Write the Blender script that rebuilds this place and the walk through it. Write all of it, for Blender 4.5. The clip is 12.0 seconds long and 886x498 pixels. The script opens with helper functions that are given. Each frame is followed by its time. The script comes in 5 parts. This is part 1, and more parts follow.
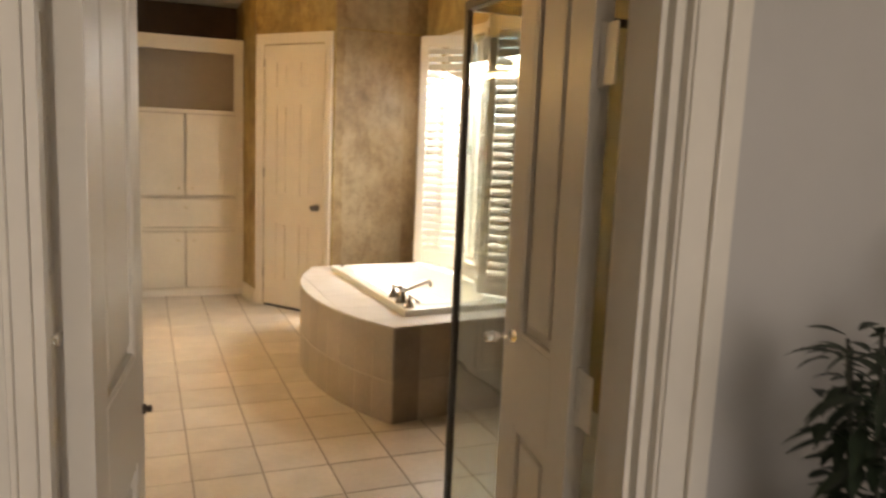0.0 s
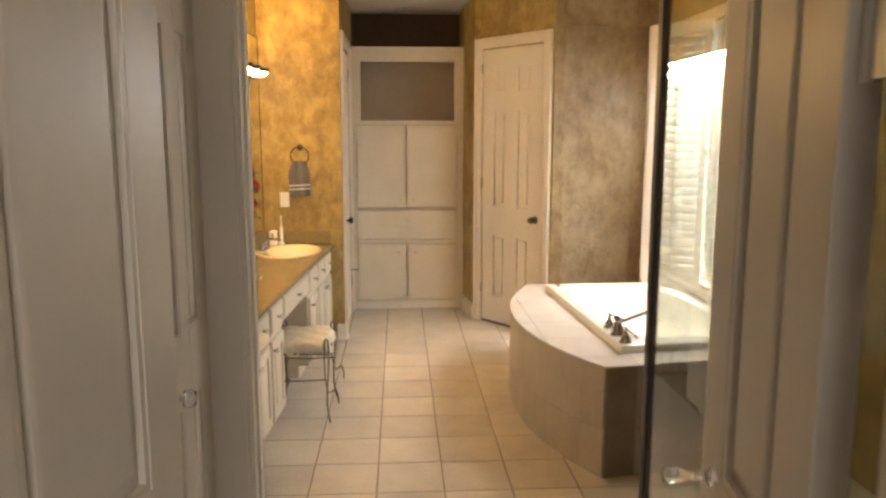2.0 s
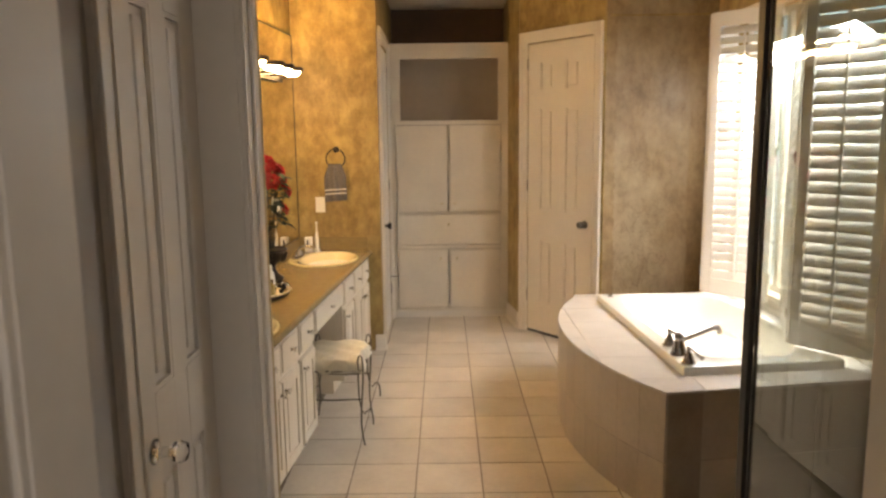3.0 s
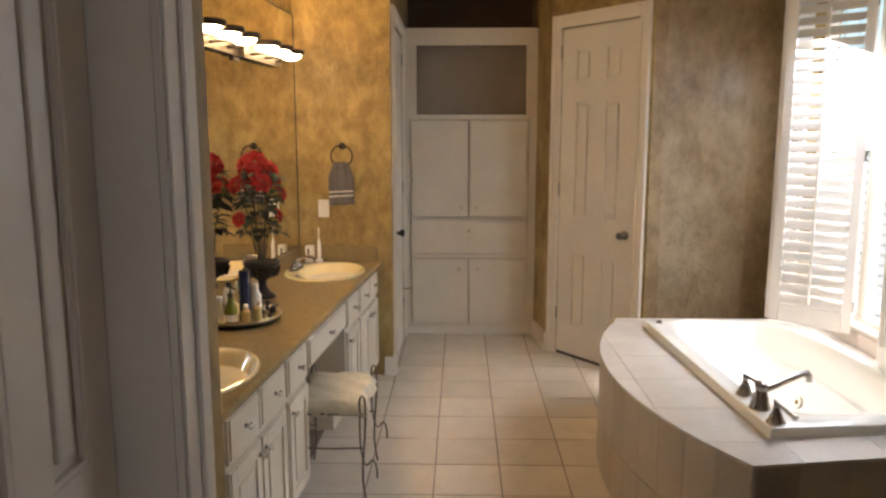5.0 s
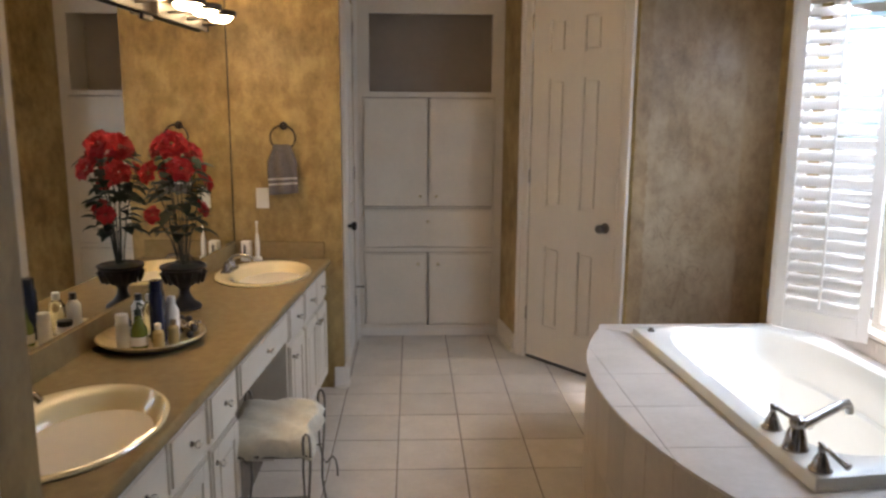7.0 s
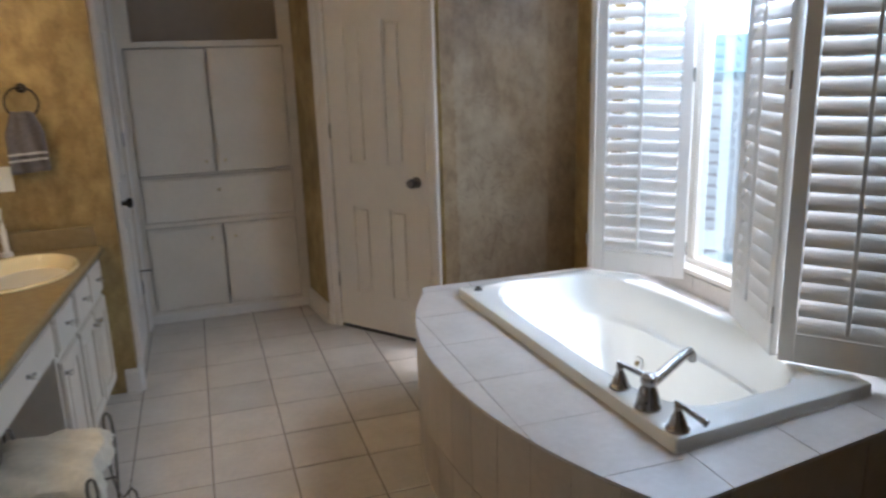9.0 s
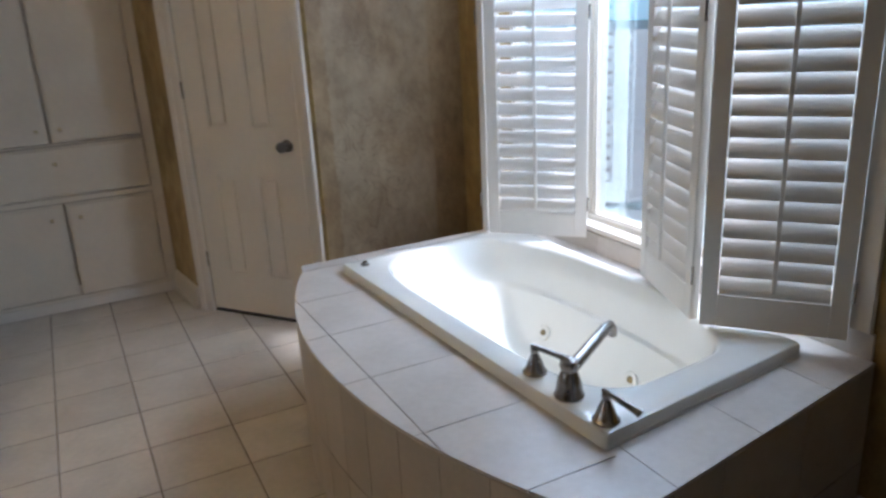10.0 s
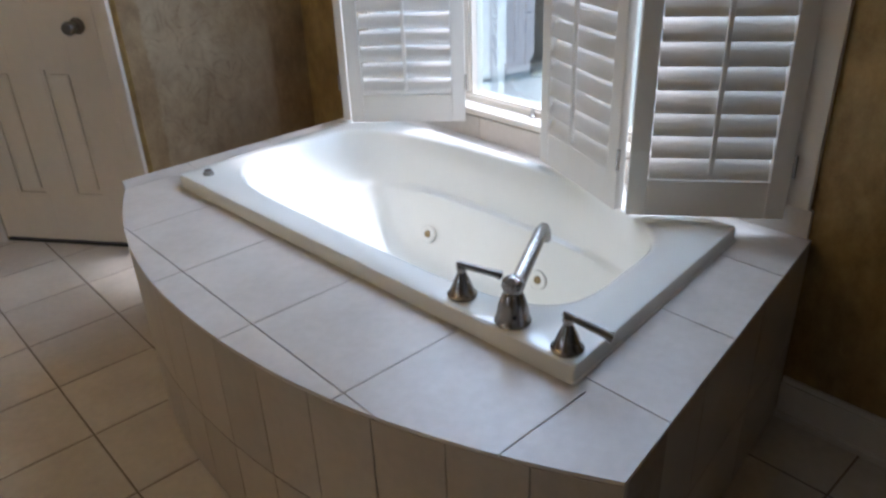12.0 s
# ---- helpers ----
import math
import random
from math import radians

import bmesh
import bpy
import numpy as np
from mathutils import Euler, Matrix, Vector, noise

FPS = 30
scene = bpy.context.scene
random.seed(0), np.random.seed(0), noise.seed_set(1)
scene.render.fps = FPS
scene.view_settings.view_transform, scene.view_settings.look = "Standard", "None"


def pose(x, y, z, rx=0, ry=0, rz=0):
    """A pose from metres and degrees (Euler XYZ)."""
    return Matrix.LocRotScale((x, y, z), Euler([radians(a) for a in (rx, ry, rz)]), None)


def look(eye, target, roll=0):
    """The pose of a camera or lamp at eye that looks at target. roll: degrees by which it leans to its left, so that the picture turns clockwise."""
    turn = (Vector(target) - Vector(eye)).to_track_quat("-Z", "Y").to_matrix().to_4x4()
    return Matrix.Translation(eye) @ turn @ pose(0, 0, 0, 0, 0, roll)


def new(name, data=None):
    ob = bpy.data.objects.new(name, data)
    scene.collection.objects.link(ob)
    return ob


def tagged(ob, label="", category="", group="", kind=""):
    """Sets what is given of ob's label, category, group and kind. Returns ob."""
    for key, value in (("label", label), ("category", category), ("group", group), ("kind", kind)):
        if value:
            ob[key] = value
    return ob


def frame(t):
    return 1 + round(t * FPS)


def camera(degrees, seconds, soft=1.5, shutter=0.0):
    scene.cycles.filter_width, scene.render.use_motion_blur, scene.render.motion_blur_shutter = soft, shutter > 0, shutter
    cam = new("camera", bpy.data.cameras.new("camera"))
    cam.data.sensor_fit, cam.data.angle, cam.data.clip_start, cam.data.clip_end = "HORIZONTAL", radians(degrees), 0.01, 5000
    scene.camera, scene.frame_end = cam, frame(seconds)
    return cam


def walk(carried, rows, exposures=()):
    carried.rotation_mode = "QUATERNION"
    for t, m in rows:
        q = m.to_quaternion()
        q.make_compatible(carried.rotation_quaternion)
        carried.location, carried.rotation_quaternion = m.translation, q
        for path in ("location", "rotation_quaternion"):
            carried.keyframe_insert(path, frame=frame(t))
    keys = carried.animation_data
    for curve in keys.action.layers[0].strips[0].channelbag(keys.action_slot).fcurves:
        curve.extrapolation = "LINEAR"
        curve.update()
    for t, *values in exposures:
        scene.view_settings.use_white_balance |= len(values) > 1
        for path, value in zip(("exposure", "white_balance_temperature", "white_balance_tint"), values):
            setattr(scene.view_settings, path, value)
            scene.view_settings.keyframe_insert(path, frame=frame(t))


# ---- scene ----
cam = camera(61.5, 12.0, soft=2.5, shutter=0.5)
PATH = [
    (0, (-0.196, -5.142, 1.65), (0.55, -3.309, 1.358), 2.4),
    (0.5, (-0.13, -5.067, 1.713), (0.429, -3.173, 1.396), 1.5),
    (1, (-0.012, -4.965, 1.724), (0.357, -3.025, 1.409), 2.4),
    (1.5, (0.089, -4.818, 1.698), (0.307, -2.853, 1.393), 1.0),
    (2, (0.123, -4.682, 1.704), (0.238, -2.708, 1.399), -0.0),
    (2.5, (0.132, -4.48, 1.708), (0.179, -2.505, 1.402), -0.4),
    (3, (0.16, -4.348, 1.706), (0.153, -2.372, 1.402), -0.7),
    (3.5, (0.23, -4.148, 1.704), (0.165, -2.172, 1.399), -0.4),
    (5.5, (0.102, -3.443, 1.684), (0.061, -1.468, 1.37), 0.1),
    (6, (0.098, -3.256, 1.677), (0.069, -1.283, 1.35), 0.1),
    (6.5, (0.091, -3.114, 1.666), (0.096, -1.143, 1.329), 0.3),
    (8.5, (0.024, -2.691, 1.685), (0.488, -0.799, 1.233), -0.9),
    (9, (0.083, -2.589, 1.667), (0.68, -0.744, 1.175), -1.8),
    (9.5, (0.149, -2.417, 1.625), (0.889, -0.638, 1.088), -2.2),
    (10, (0.231, -2.222, 1.611), (1.091, -0.523, 0.998), -3.0),
    (10.5, (0.281, -2.063, 1.576), (1.249, -0.451, 0.893), -3.1),
    (11, (0.299, -1.897, 1.561), (1.37, -0.396, 0.786), -3.8),
    (11.5, (0.298, -1.786, 1.551), (1.436, -0.388, 0.685), -3.5),
    (12, (0.288, -1.722, 1.512), (1.467, -0.395, 0.59), -2.3),
]
EXPOSURES = [(0.0, 0.77, 8700, 25), (1.5, 0.84, 8450, 25), (2.5, 0.72, 8200, 26), (3.7, 0.47, 7750, 26), (5.5, 0.17, 6650, 26), (6.7, 0.03, 6150, 25),
             (8.5, -0.28, 5550, 21), (10.0, -0.50, 5450, 20), (12.0, -0.58, 5500, 21)]
walk(cam, [(t, look(eye, target, roll)) for t, eye, target, roll in PATH], EXPOSURES)

# ---------------------------------------------------------------- light
SUN_UP, SUN_ROUND = radians(59), radians(118)
world = bpy.data.worlds.new("world")
scene.world = world
world.use_nodes = True
sky = world.node_tree.nodes.new("ShaderNodeTexSky")
sky.sky_type, sky.sun_disc, sky.sun_elevation, sky.sun_rotation = "NISHITA", False, SUN_UP, SUN_ROUND
world.node_tree.links.new(sky.outputs["Color"], world.node_tree.nodes["Background"].inputs["Color"])
world.node_tree.nodes["Background"].inputs["Strength"].default_value = 0.15


def lamp(name, kind, m, energy, colour, **more):
    data = bpy.data.lights.new(name, kind)
    data.energy, data.color = energy, colour
    for key, value in more.items():
        if key == "size":
            data.size = value
        elif key == "size_y":
            data.shape, data.size_y = "RECTANGLE", value
        elif key == "radius":
            data.shadow_soft_size = value
        elif key == "angle":
            data.angle = value
    ob = new(name, data)
    ob.matrix_world = m
    return ob


lamp("sun", "SUN", look((7.5, -4.0, 14.0), (0, 0, 0)), 5.0, (1.0, 0.96, 0.9), angle=radians(4))
lamp("window_skylight", "AREA", look((2.37, -0.01, 1.97), (1.5, -0.01, 0.5)), 71, (0.74, 0.89, 1.0), size=1.8, size_y=0.85)
# Added lamp: brightens the outer room as if from an assumed window, out of view.
lamp("hall_fill", "AREA", look((0.6, -8.0, 1.6), (0.4, 0.0, 1.3)), 26, (0.82, 0.92, 1.0), size=2.2, size_y=1.6)


# ---------------------------------------------------------------- materials
def material(name, colour, rough=0.5, metal=0.0, vary=0.0, scale=8.0, bump=0.0, bump_scale=60.0, dark=None, mix_low=0.35, mix_high=0.65,
             each=0.0, coat=0.0, stretch=(1, 1, 1), detail=6.0):
    """Principled surface: colour drifting to a second tone over two scales of noise, a fine relief, and a shift from piece to piece."""
    mat = bpy.data.materials.new(name)
    mat.use_nodes = True
    nt, L = mat.node_tree, mat.node_tree.links
    bsdf = nt.nodes["Principled BSDF"]
    bsdf.inputs["Roughness"].default_value, bsdf.inputs["Metallic"].default_value = rough, metal
    bsdf.inputs["Coat Weight"].default_value = coat
    bsdf.inputs["Coat Roughness"].default_value = 0.08
    tc = nt.nodes.new("ShaderNodeNewGeometry")
    mp = nt.nodes.new("ShaderNodeMapping")
    mp.inputs["Scale"].default_value = stretch
    L.new(tc.outputs["Position"], mp.inputs["Vector"])
    second = dark if dark else tuple(c * (1 - vary) for c in colour)
    n1, n2 = nt.nodes.new("ShaderNodeTexNoise"), nt.nodes.new("ShaderNodeTexNoise")
    n1.inputs["Scale"].default_value, n1.inputs["Detail"].default_value = scale, detail
    n2.inputs["Scale"].default_value, n2.inputs["Detail"].default_value = scale * 7.3, 4
    add = nt.nodes.new("ShaderNodeMix")
    add.inputs["Factor"].default_value = 0.35
    ramp = nt.nodes.new("ShaderNodeMapRange")
    ramp.inputs["From Min"].default_value, ramp.inputs["From Max"].default_value = mix_low, mix_high
    col = nt.nodes.new("ShaderNodeMix")
    col.data_type = "RGBA"
    col.inputs[6].default_value, col.inputs[7].default_value = (*second, 1), (*colour, 1)
    for n in (n1, n2):
        L.new(mp.outputs["Vector"], n.inputs["Vector"])
    L.new(n1.outputs["Fac"], add.inputs[2])
    L.new(n2.outputs["Fac"], add.inputs[3])
    L.new(add.outputs[0], ramp.inputs["Value"])
    L.new(ramp.outputs["Result"], col.inputs["Factor"])
    out = col.outputs[2]
    if each:
        info, hsv, rng = nt.nodes.new("ShaderNodeObjectInfo"), nt.nodes.new("ShaderNodeHueSaturation"), nt.nodes.new("ShaderNodeMapRange")
        rng.inputs["To Min"].default_value, rng.inputs["To Max"].default_value = 1 - each, 1 + each
        L.new(info.outputs["Random"], rng.inputs["Value"])
        L.new(rng.outputs["Result"], hsv.inputs["Value"])
        L.new(out, hsv.inputs["Color"])
        out = hsv.outputs["Color"]
    L.new(out, bsdf.inputs["Base Color"])
    rr = nt.nodes.new("ShaderNodeMapRange")
    rr.inputs["To Min"].default_value, rr.inputs["To Max"].default_value = rough * 0.85, min(1, rough * 1.2 + 0.02)
    L.new(n2.outputs["Fac"], rr.inputs["Value"])
    L.new(rr.outputs["Result"], bsdf.inputs["Roughness"])
    if bump:
        n3, bp = nt.nodes.new("ShaderNodeTexNoise"), nt.nodes.new("ShaderNodeBump")
        n3.inputs["Scale"].default_value, n3.inputs["Detail"].default_value = bump_scale, 5
        bp.inputs["Strength"].default_value, bp.inputs["Distance"].default_value = bump, 0.004
        L.new(mp.outputs["Vector"], n3.inputs["Vector"])
        L.new(n3.outputs["Fac"], bp.inputs["Height"])
        L.new(bp.outputs["Normal"], bsdf.inputs["Normal"])
    return mat


def glowing(name, colour, strength):
    mat = bpy.data.materials.new(name)
    mat.use_nodes = True
    bsdf = mat.node_tree.nodes["Principled BSDF"]
    bsdf.inputs["Base Color"].default_value = (0.9, 0.88, 0.82, 1)
    bsdf.inputs["Emission Color"].default_value = (*colour, 1)
    bsdf.inputs["Emission Strength"].default_value = strength
    return mat


def clear(name, tint, rough=0.0):
    mat = bpy.data.materials.new(name)
    mat.use_nodes = True
    bsdf = mat.node_tree.nodes["Principled BSDF"]
    bsdf.inputs["Base Color"].default_value = (*tint, 1)
    bsdf.inputs["Roughness"].default_value = rough
    bsdf.inputs["Transmission Weight"].default_value = 1.0
    bsdf.inputs["IOR"].default_value = 1.45
    return mat


def faux_finish(name, light, mid, dark, panel=None):
    """Sponged wall finish: soft clouds, blotches and upright brush dashes. panel: (from x, to x, light, dark) of a
    stencilled field with scrolls, its silvery tone partly painted-in window sheen.
    """
    mat = bpy.data.materials.new(name)
    mat.use_nodes = True
    nt, L = mat.node_tree, mat.node_tree.links
    bsdf = nt.nodes["Principled BSDF"]
    geo = nt.nodes.new("ShaderNodeNewGeometry")

    def noise_at(scale, stretch, detail, rough=0.6):
        mp, n = nt.nodes.new("ShaderNodeMapping"), nt.nodes.new("ShaderNodeTexNoise")
        mp.inputs["Scale"].default_value = stretch
        n.inputs["Scale"].default_value, n.inputs["Detail"].default_value, n.inputs["Roughness"].default_value = scale, detail, rough
        L.new(geo.outputs["Position"], mp.inputs["Vector"])
        L.new(mp.outputs["Vector"], n.inputs["Vector"])
        return n.outputs["Fac"]

    def ranged(sock, a, b, lo=0.0, hi=1.0):
        r = nt.nodes.new("ShaderNodeMapRange")
        for key, value in (("From Min", a), ("From Max", b), ("To Min", lo), ("To Max", hi)):
            r.inputs[key].default_value = value
        L.new(sock, r.inputs["Value"])
        return r.outputs["Result"]

    def maths(op, a, b):
        m = nt.nodes.new("ShaderNodeMath")
        m.operation = op
        for k, v in enumerate((a, b)):
            if isinstance(v, float):
                m.inputs[k].default_value = v
            else:
                L.new(v, m.inputs[k])
        return m.outputs[0]

    def tones(fac, stops):
        ramp = nt.nodes.new("ShaderNodeValToRGB")
        ramp.color_ramp.elements[0].position, ramp.color_ramp.elements[0].color = stops[0][0], (*stops[0][1], 1)
        ramp.color_ramp.elements[1].position, ramp.color_ramp.elements[1].color = stops[-1][0], (*stops[-1][1], 1)
        for at, colour in stops[1:-1]:
            ramp.color_ramp.elements.new(at).color = (*colour, 1)
        L.new(fac, ramp.inputs["Fac"])
        return ramp.outputs["Color"]

    cloud, blotch = noise_at(1.7, (1, 1, 0.9), 5), noise_at(8.5, (1, 1, 0.7), 6, 0.68)
    dash, grain = noise_at(24, (1, 1, 0.5), 4, 0.6), noise_at(110, (1, 1, 0.6), 3)
    tone = maths("ADD", maths("MULTIPLY", ranged(cloud, 0.32, 0.68), 0.30), maths("MULTIPLY", ranged(blotch, 0.34, 0.66), 0.44))
    tone = maths("ADD", tone, maths("MULTIPLY", ranged(dash, 0.32, 0.68), 0.20))
    tone = maths("ADD", tone, maths("MULTIPLY", ranged(grain, 0.3, 0.7, -0.5, 0.5), 0.08))
    colour = tones(tone, [(0.10, dark), (0.48, mid), (0.90, light)])
    height = maths("ADD", maths("MULTIPLY", dash, 0.4), maths("MULTIPLY", grain, 0.3))
    rough = ranged(blotch, 0.3, 0.7, 0.52, 0.40)
    if panel:
        x0, x1, field, relief = panel
        xyz = nt.nodes.new("ShaderNodeSeparateXYZ")
        L.new(geo.outputs["Position"], xyz.inputs["Vector"])
        ragged = maths("ADD", xyz.outputs["X"], ranged(blotch, 0.0, 1.0, -0.035, 0.035))
        inside = maths("MULTIPLY", ranged(ragged, x0, x0 + 0.015), ranged(ragged, x1 - 0.02, x1, 1.0, 0.0))
        inside = maths("MULTIPLY", inside, ranged(noise_at(2.6, (1, 1, 0.7), 5), 0.36, 0.56, 0.15, 1.0))
        bend = nt.nodes.new("ShaderNodeVectorMath")
        bend.operation = "MULTIPLY_ADD"
        warp = nt.nodes.new("ShaderNodeTexNoise")
        warp.inputs["Scale"].default_value = 6.0
        L.new(geo.outputs["Position"], warp.inputs["Vector"])
        L.new(warp.outputs["Color"], bend.inputs[0])
        bend.inputs[1].default_value = (0.22, 0.0, 0.22)
        L.new(geo.outputs["Position"], bend.inputs[2])
        cell = nt.nodes.new("ShaderNodeTexVoronoi")
        cell.inputs["Scale"].default_value = 7.0
        L.new(bend.outputs["Vector"], cell.inputs["Vector"])
        rings = ranged(maths("SINE", maths("MULTIPLY", cell.outputs["Distance"], 30.0), 0.0), 0.2, 0.9)
        worn = maths("MULTIPLY", ranged(noise_at(4.0, (1, 1, 1), 4), 0.42, 0.58), ranged(noise_at(26, (1, 1, 1), 3), 0.36, 0.56))
        scroll = maths("MULTIPLY", rings, worn)
        sheen_tone = maths("SUBTRACT", maths("ADD", maths("MULTIPLY", tone, 0.9), 0.08), maths("MULTIPLY", scroll, 0.20))
        both = nt.nodes.new("ShaderNodeMix")
        both.data_type = "RGBA"
        L.new(inside, both.inputs["Factor"])
        L.new(colour, both.inputs[6])
        L.new(tones(sheen_tone, [(0.12, relief), (0.85, field)]), both.inputs[7])
        colour = both.outputs[2]
        rough = maths("SUBTRACT", rough, maths("MULTIPLY", inside, 0.10))
        height = maths("ADD", height, maths("MULTIPLY", maths("MULTIPLY", scroll, inside), 0.5))
    L.new(colour, bsdf.inputs["Base Color"])
    L.new(rough, bsdf.inputs["Roughness"])
    bp = nt.nodes.new("ShaderNodeBump")
    bp.inputs["Strength"].default_value, bp.inputs["Distance"].default_value = 0.3, 0.004
    L.new(height, bp.inputs["Height"])
    L.new(bp.outputs["Normal"], bsdf.inputs["Normal"])
    return mat


WALLPAPER = faux_finish("faux_wallpaper", (0.483, 0.348, 0.132), (0.309, 0.207, 0.070), (0.168, 0.101, 0.032))
# The field's paler colours hold the stencil and part of the window's sheen.
STENCIL_SHEEN = faux_finish("stencil_sheen_wallpaper", (0.40, 0.288, 0.156), (0.272, 0.184, 0.092), (0.155, 0.095, 0.045), (1.445, 2.02, (0.452, 0.352, 0.222), (0.242, 0.175, 0.102)))
# Brown wall over the cabinet, darkened in colour for the unlit recess.
SHADED_BROWN = material("shaded_brown_wall", (0.13, 0.07, 0.035), 0.7, vary=0.35, scale=4, bump=0.1)
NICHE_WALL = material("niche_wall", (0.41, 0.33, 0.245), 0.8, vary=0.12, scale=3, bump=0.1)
WHITE = material("white_paint", (0.73, 0.665, 0.57), 0.34, vary=0.07, scale=4, bump=0.05, bump_scale=40)
CREAM = material("cream_cabinet_paint", (0.70, 0.62, 0.495), 0.38, vary=0.08, scale=5, bump=0.06, bump_scale=45)
SHUTTER_WHITE = material("shutter_paint", (0.71, 0.67, 0.605), 0.36, vary=0.06, scale=5, bump=0.04, bump_scale=40)
GREY_WALL = material("hall_paint", (0.47, 0.44, 0.405), 0.75, vary=0.06, scale=3, bump=0.12, bump_scale=120)
CEILING = material("ceiling_paint", (0.74, 0.71, 0.66), 0.85, vary=0.05, scale=3, bump=0.15, bump_scale=90)
TILE = material("floor_tile_glaze", (0.615, 0.545, 0.45), 0.30, vary=0.0, dark=(0.51, 0.445, 0.36), scale=5, bump=0.12, bump_scale=22, each=0.07)
GROUT = material("grout", (0.25, 0.195, 0.14), 0.9, vary=0.3, scale=9, bump=0.3, bump_scale=200)
DECK_TILE = material("deck_tile_glaze", (0.60, 0.545, 0.48), 0.30, vary=0.0, dark=(0.51, 0.455, 0.39), scale=6, bump=0.1, bump_scale=25, each=0.06)
# Deck tile again for upright faces; their shade is put into the colour.
SHADED_TILE = material("shaded_tile_glaze", (0.48, 0.41, 0.33), 0.34, vary=0.0, dark=(0.40, 0.34, 0.265), scale=5, bump=0.12, bump_scale=25, each=0.08)
DECK_GROUT = material("deck_grout", (0.36, 0.30, 0.235), 0.9, vary=0.25, scale=9, bump=0.3, bump_scale=200)
CARPET = material("hall_carpet", (0.36, 0.31, 0.25), 0.95, vary=0.2, scale=40, bump=0.6, bump_scale=300)
ACRYLIC = material("tub_acrylic", (0.84, 0.825, 0.75), 0.16, vary=0.03, scale=4, coat=0.4)
PORCELAIN = material("cream_porcelain", (0.80, 0.67, 0.38), 0.12, vary=0.03, scale=5, coat=0.5)
COUNTER = material("solid_surface", (0.29, 0.215, 0.102), 0.20, vary=0.0, dark=(0.24, 0.172, 0.08), scale=30, bump=0.03, bump_scale=200)
NICKEL = material("brushed_nickel", (0.42, 0.39, 0.36), 0.24, metal=1.0, vary=0.15, scale=20)
PEWTER = material("dark_pewter", (0.17, 0.15, 0.13), 0.28, metal=1.0, vary=0.2, scale=20)
BRONZE = material("dark_bronze", (0.045, 0.036, 0.03), 0.38, metal=0.7, vary=0.3, scale=25)
IRON = material("wrought_iron", (0.20, 0.17, 0.135), 0.5, metal=0.6, vary=0.3, scale=30, bump=0.2, bump_scale=150)
BRASS = material("aged_brass", (0.35, 0.26, 0.13), 0.35, metal=1.0, vary=0.2, scale=30)
SILVER = material("silver_plate", (0.72, 0.66, 0.55), 0.16, metal=1.0, vary=0.2, scale=25)
GILT = material("pale_gilt", (0.72, 0.60, 0.36), 0.36, metal=0.55, vary=0.2, scale=30)
CUSHION = material("cream_plush", (0.72, 0.65, 0.50), 0.95, vary=0.18, scale=35, bump=0.9, bump_scale=180)
TOWEL = material("grey_terry", (0.17, 0.15, 0.145), 0.95, vary=0.25, scale=60, bump=0.9, bump_scale=350)
TOWEL_BAND = material("white_terry", (0.68, 0.66, 0.62), 0.95, vary=0.15, scale=60, bump=0.6, bump_scale=300)
URN = material("black_urn", (0.028, 0.022, 0.018), 0.45, vary=0.4, scale=20, bump=0.3, bump_scale=90)
ROSE = material("red_silk", (0.48, 0.012, 0.02), 0.6, vary=0.45, scale=30, bump=0.2, bump_scale=80)
LEAF = material("dark_green_leaf", (0.022, 0.040, 0.018), 0.55, vary=0.5, scale=25, bump=0.2, bump_scale=70)
STEM = material("plant_stem", (0.035, 0.035, 0.02), 0.7, vary=0.4, scale=30)
PLASTIC = material("white_plastic", (0.80, 0.78, 0.72), 0.35, vary=0.03, scale=8)
BLACK = material("black_plastic", (0.012, 0.012, 0.014), 0.3, vary=0.2, scale=10)
NAVY = material("navy_plastic", (0.012, 0.016, 0.05), 0.22, vary=0.2, scale=10, coat=0.4)
OLIVE = material("green_liquid_bottle", (0.16, 0.20, 0.03), 0.18, vary=0.2, scale=15, coat=0.5)
AMBER = material("pale_gold_bottle", (0.55, 0.42, 0.18), 0.22, vary=0.2, scale=15, coat=0.3)
GLASS = clear("clear_glass", (0.80, 0.85, 0.83))
CRYSTAL = clear("crystal", (0.97, 0.97, 0.95), 0.02)
PANE = clear("window_pane", (0.98, 1.0, 1.0))
sheen = PANE.node_tree.nodes.new("ShaderNodeBsdfGlossy")
sheen.inputs["Color"].default_value, sheen.inputs["Roughness"].default_value = (0.80, 0.97, 1.0, 1), 0.02
blend = PANE.node_tree.nodes.new("ShaderNodeMixShader")
blend.inputs["Fac"].default_value = 0.32
out_node = [n for n in PANE.node_tree.nodes if n.type == "OUTPUT_MATERIAL"][0]
PANE.node_tree.links.new(out_node.inputs["Surface"].links[0].from_socket, blend.inputs[1])
PANE.node_tree.links.new(sheen.outputs[0], blend.inputs[2])
PANE.node_tree.links.new(blend.outputs[0], out_node.inputs["Surface"])
MIRROR = material("silvered_mirror", (0.86, 0.86, 0.82), 0.015, metal=1.0)
MIRROR.node_tree.nodes["Principled BSDF"].inputs["Roughness"].default_value = 0.01
for link in list(MIRROR.node_tree.links):
    if link.to_socket.name in ("Roughness", "Base Color"):
        MIRROR.node_tree.links.remove(link)
MIRROR.node_tree.nodes["Principled BSDF"].inputs["Base Color"].default_value = (0.86, 0.86, 0.82, 1)
LIT_GLASS = glowing("lit_frosted_glass", (1.0, 0.72, 0.33), 44.0)
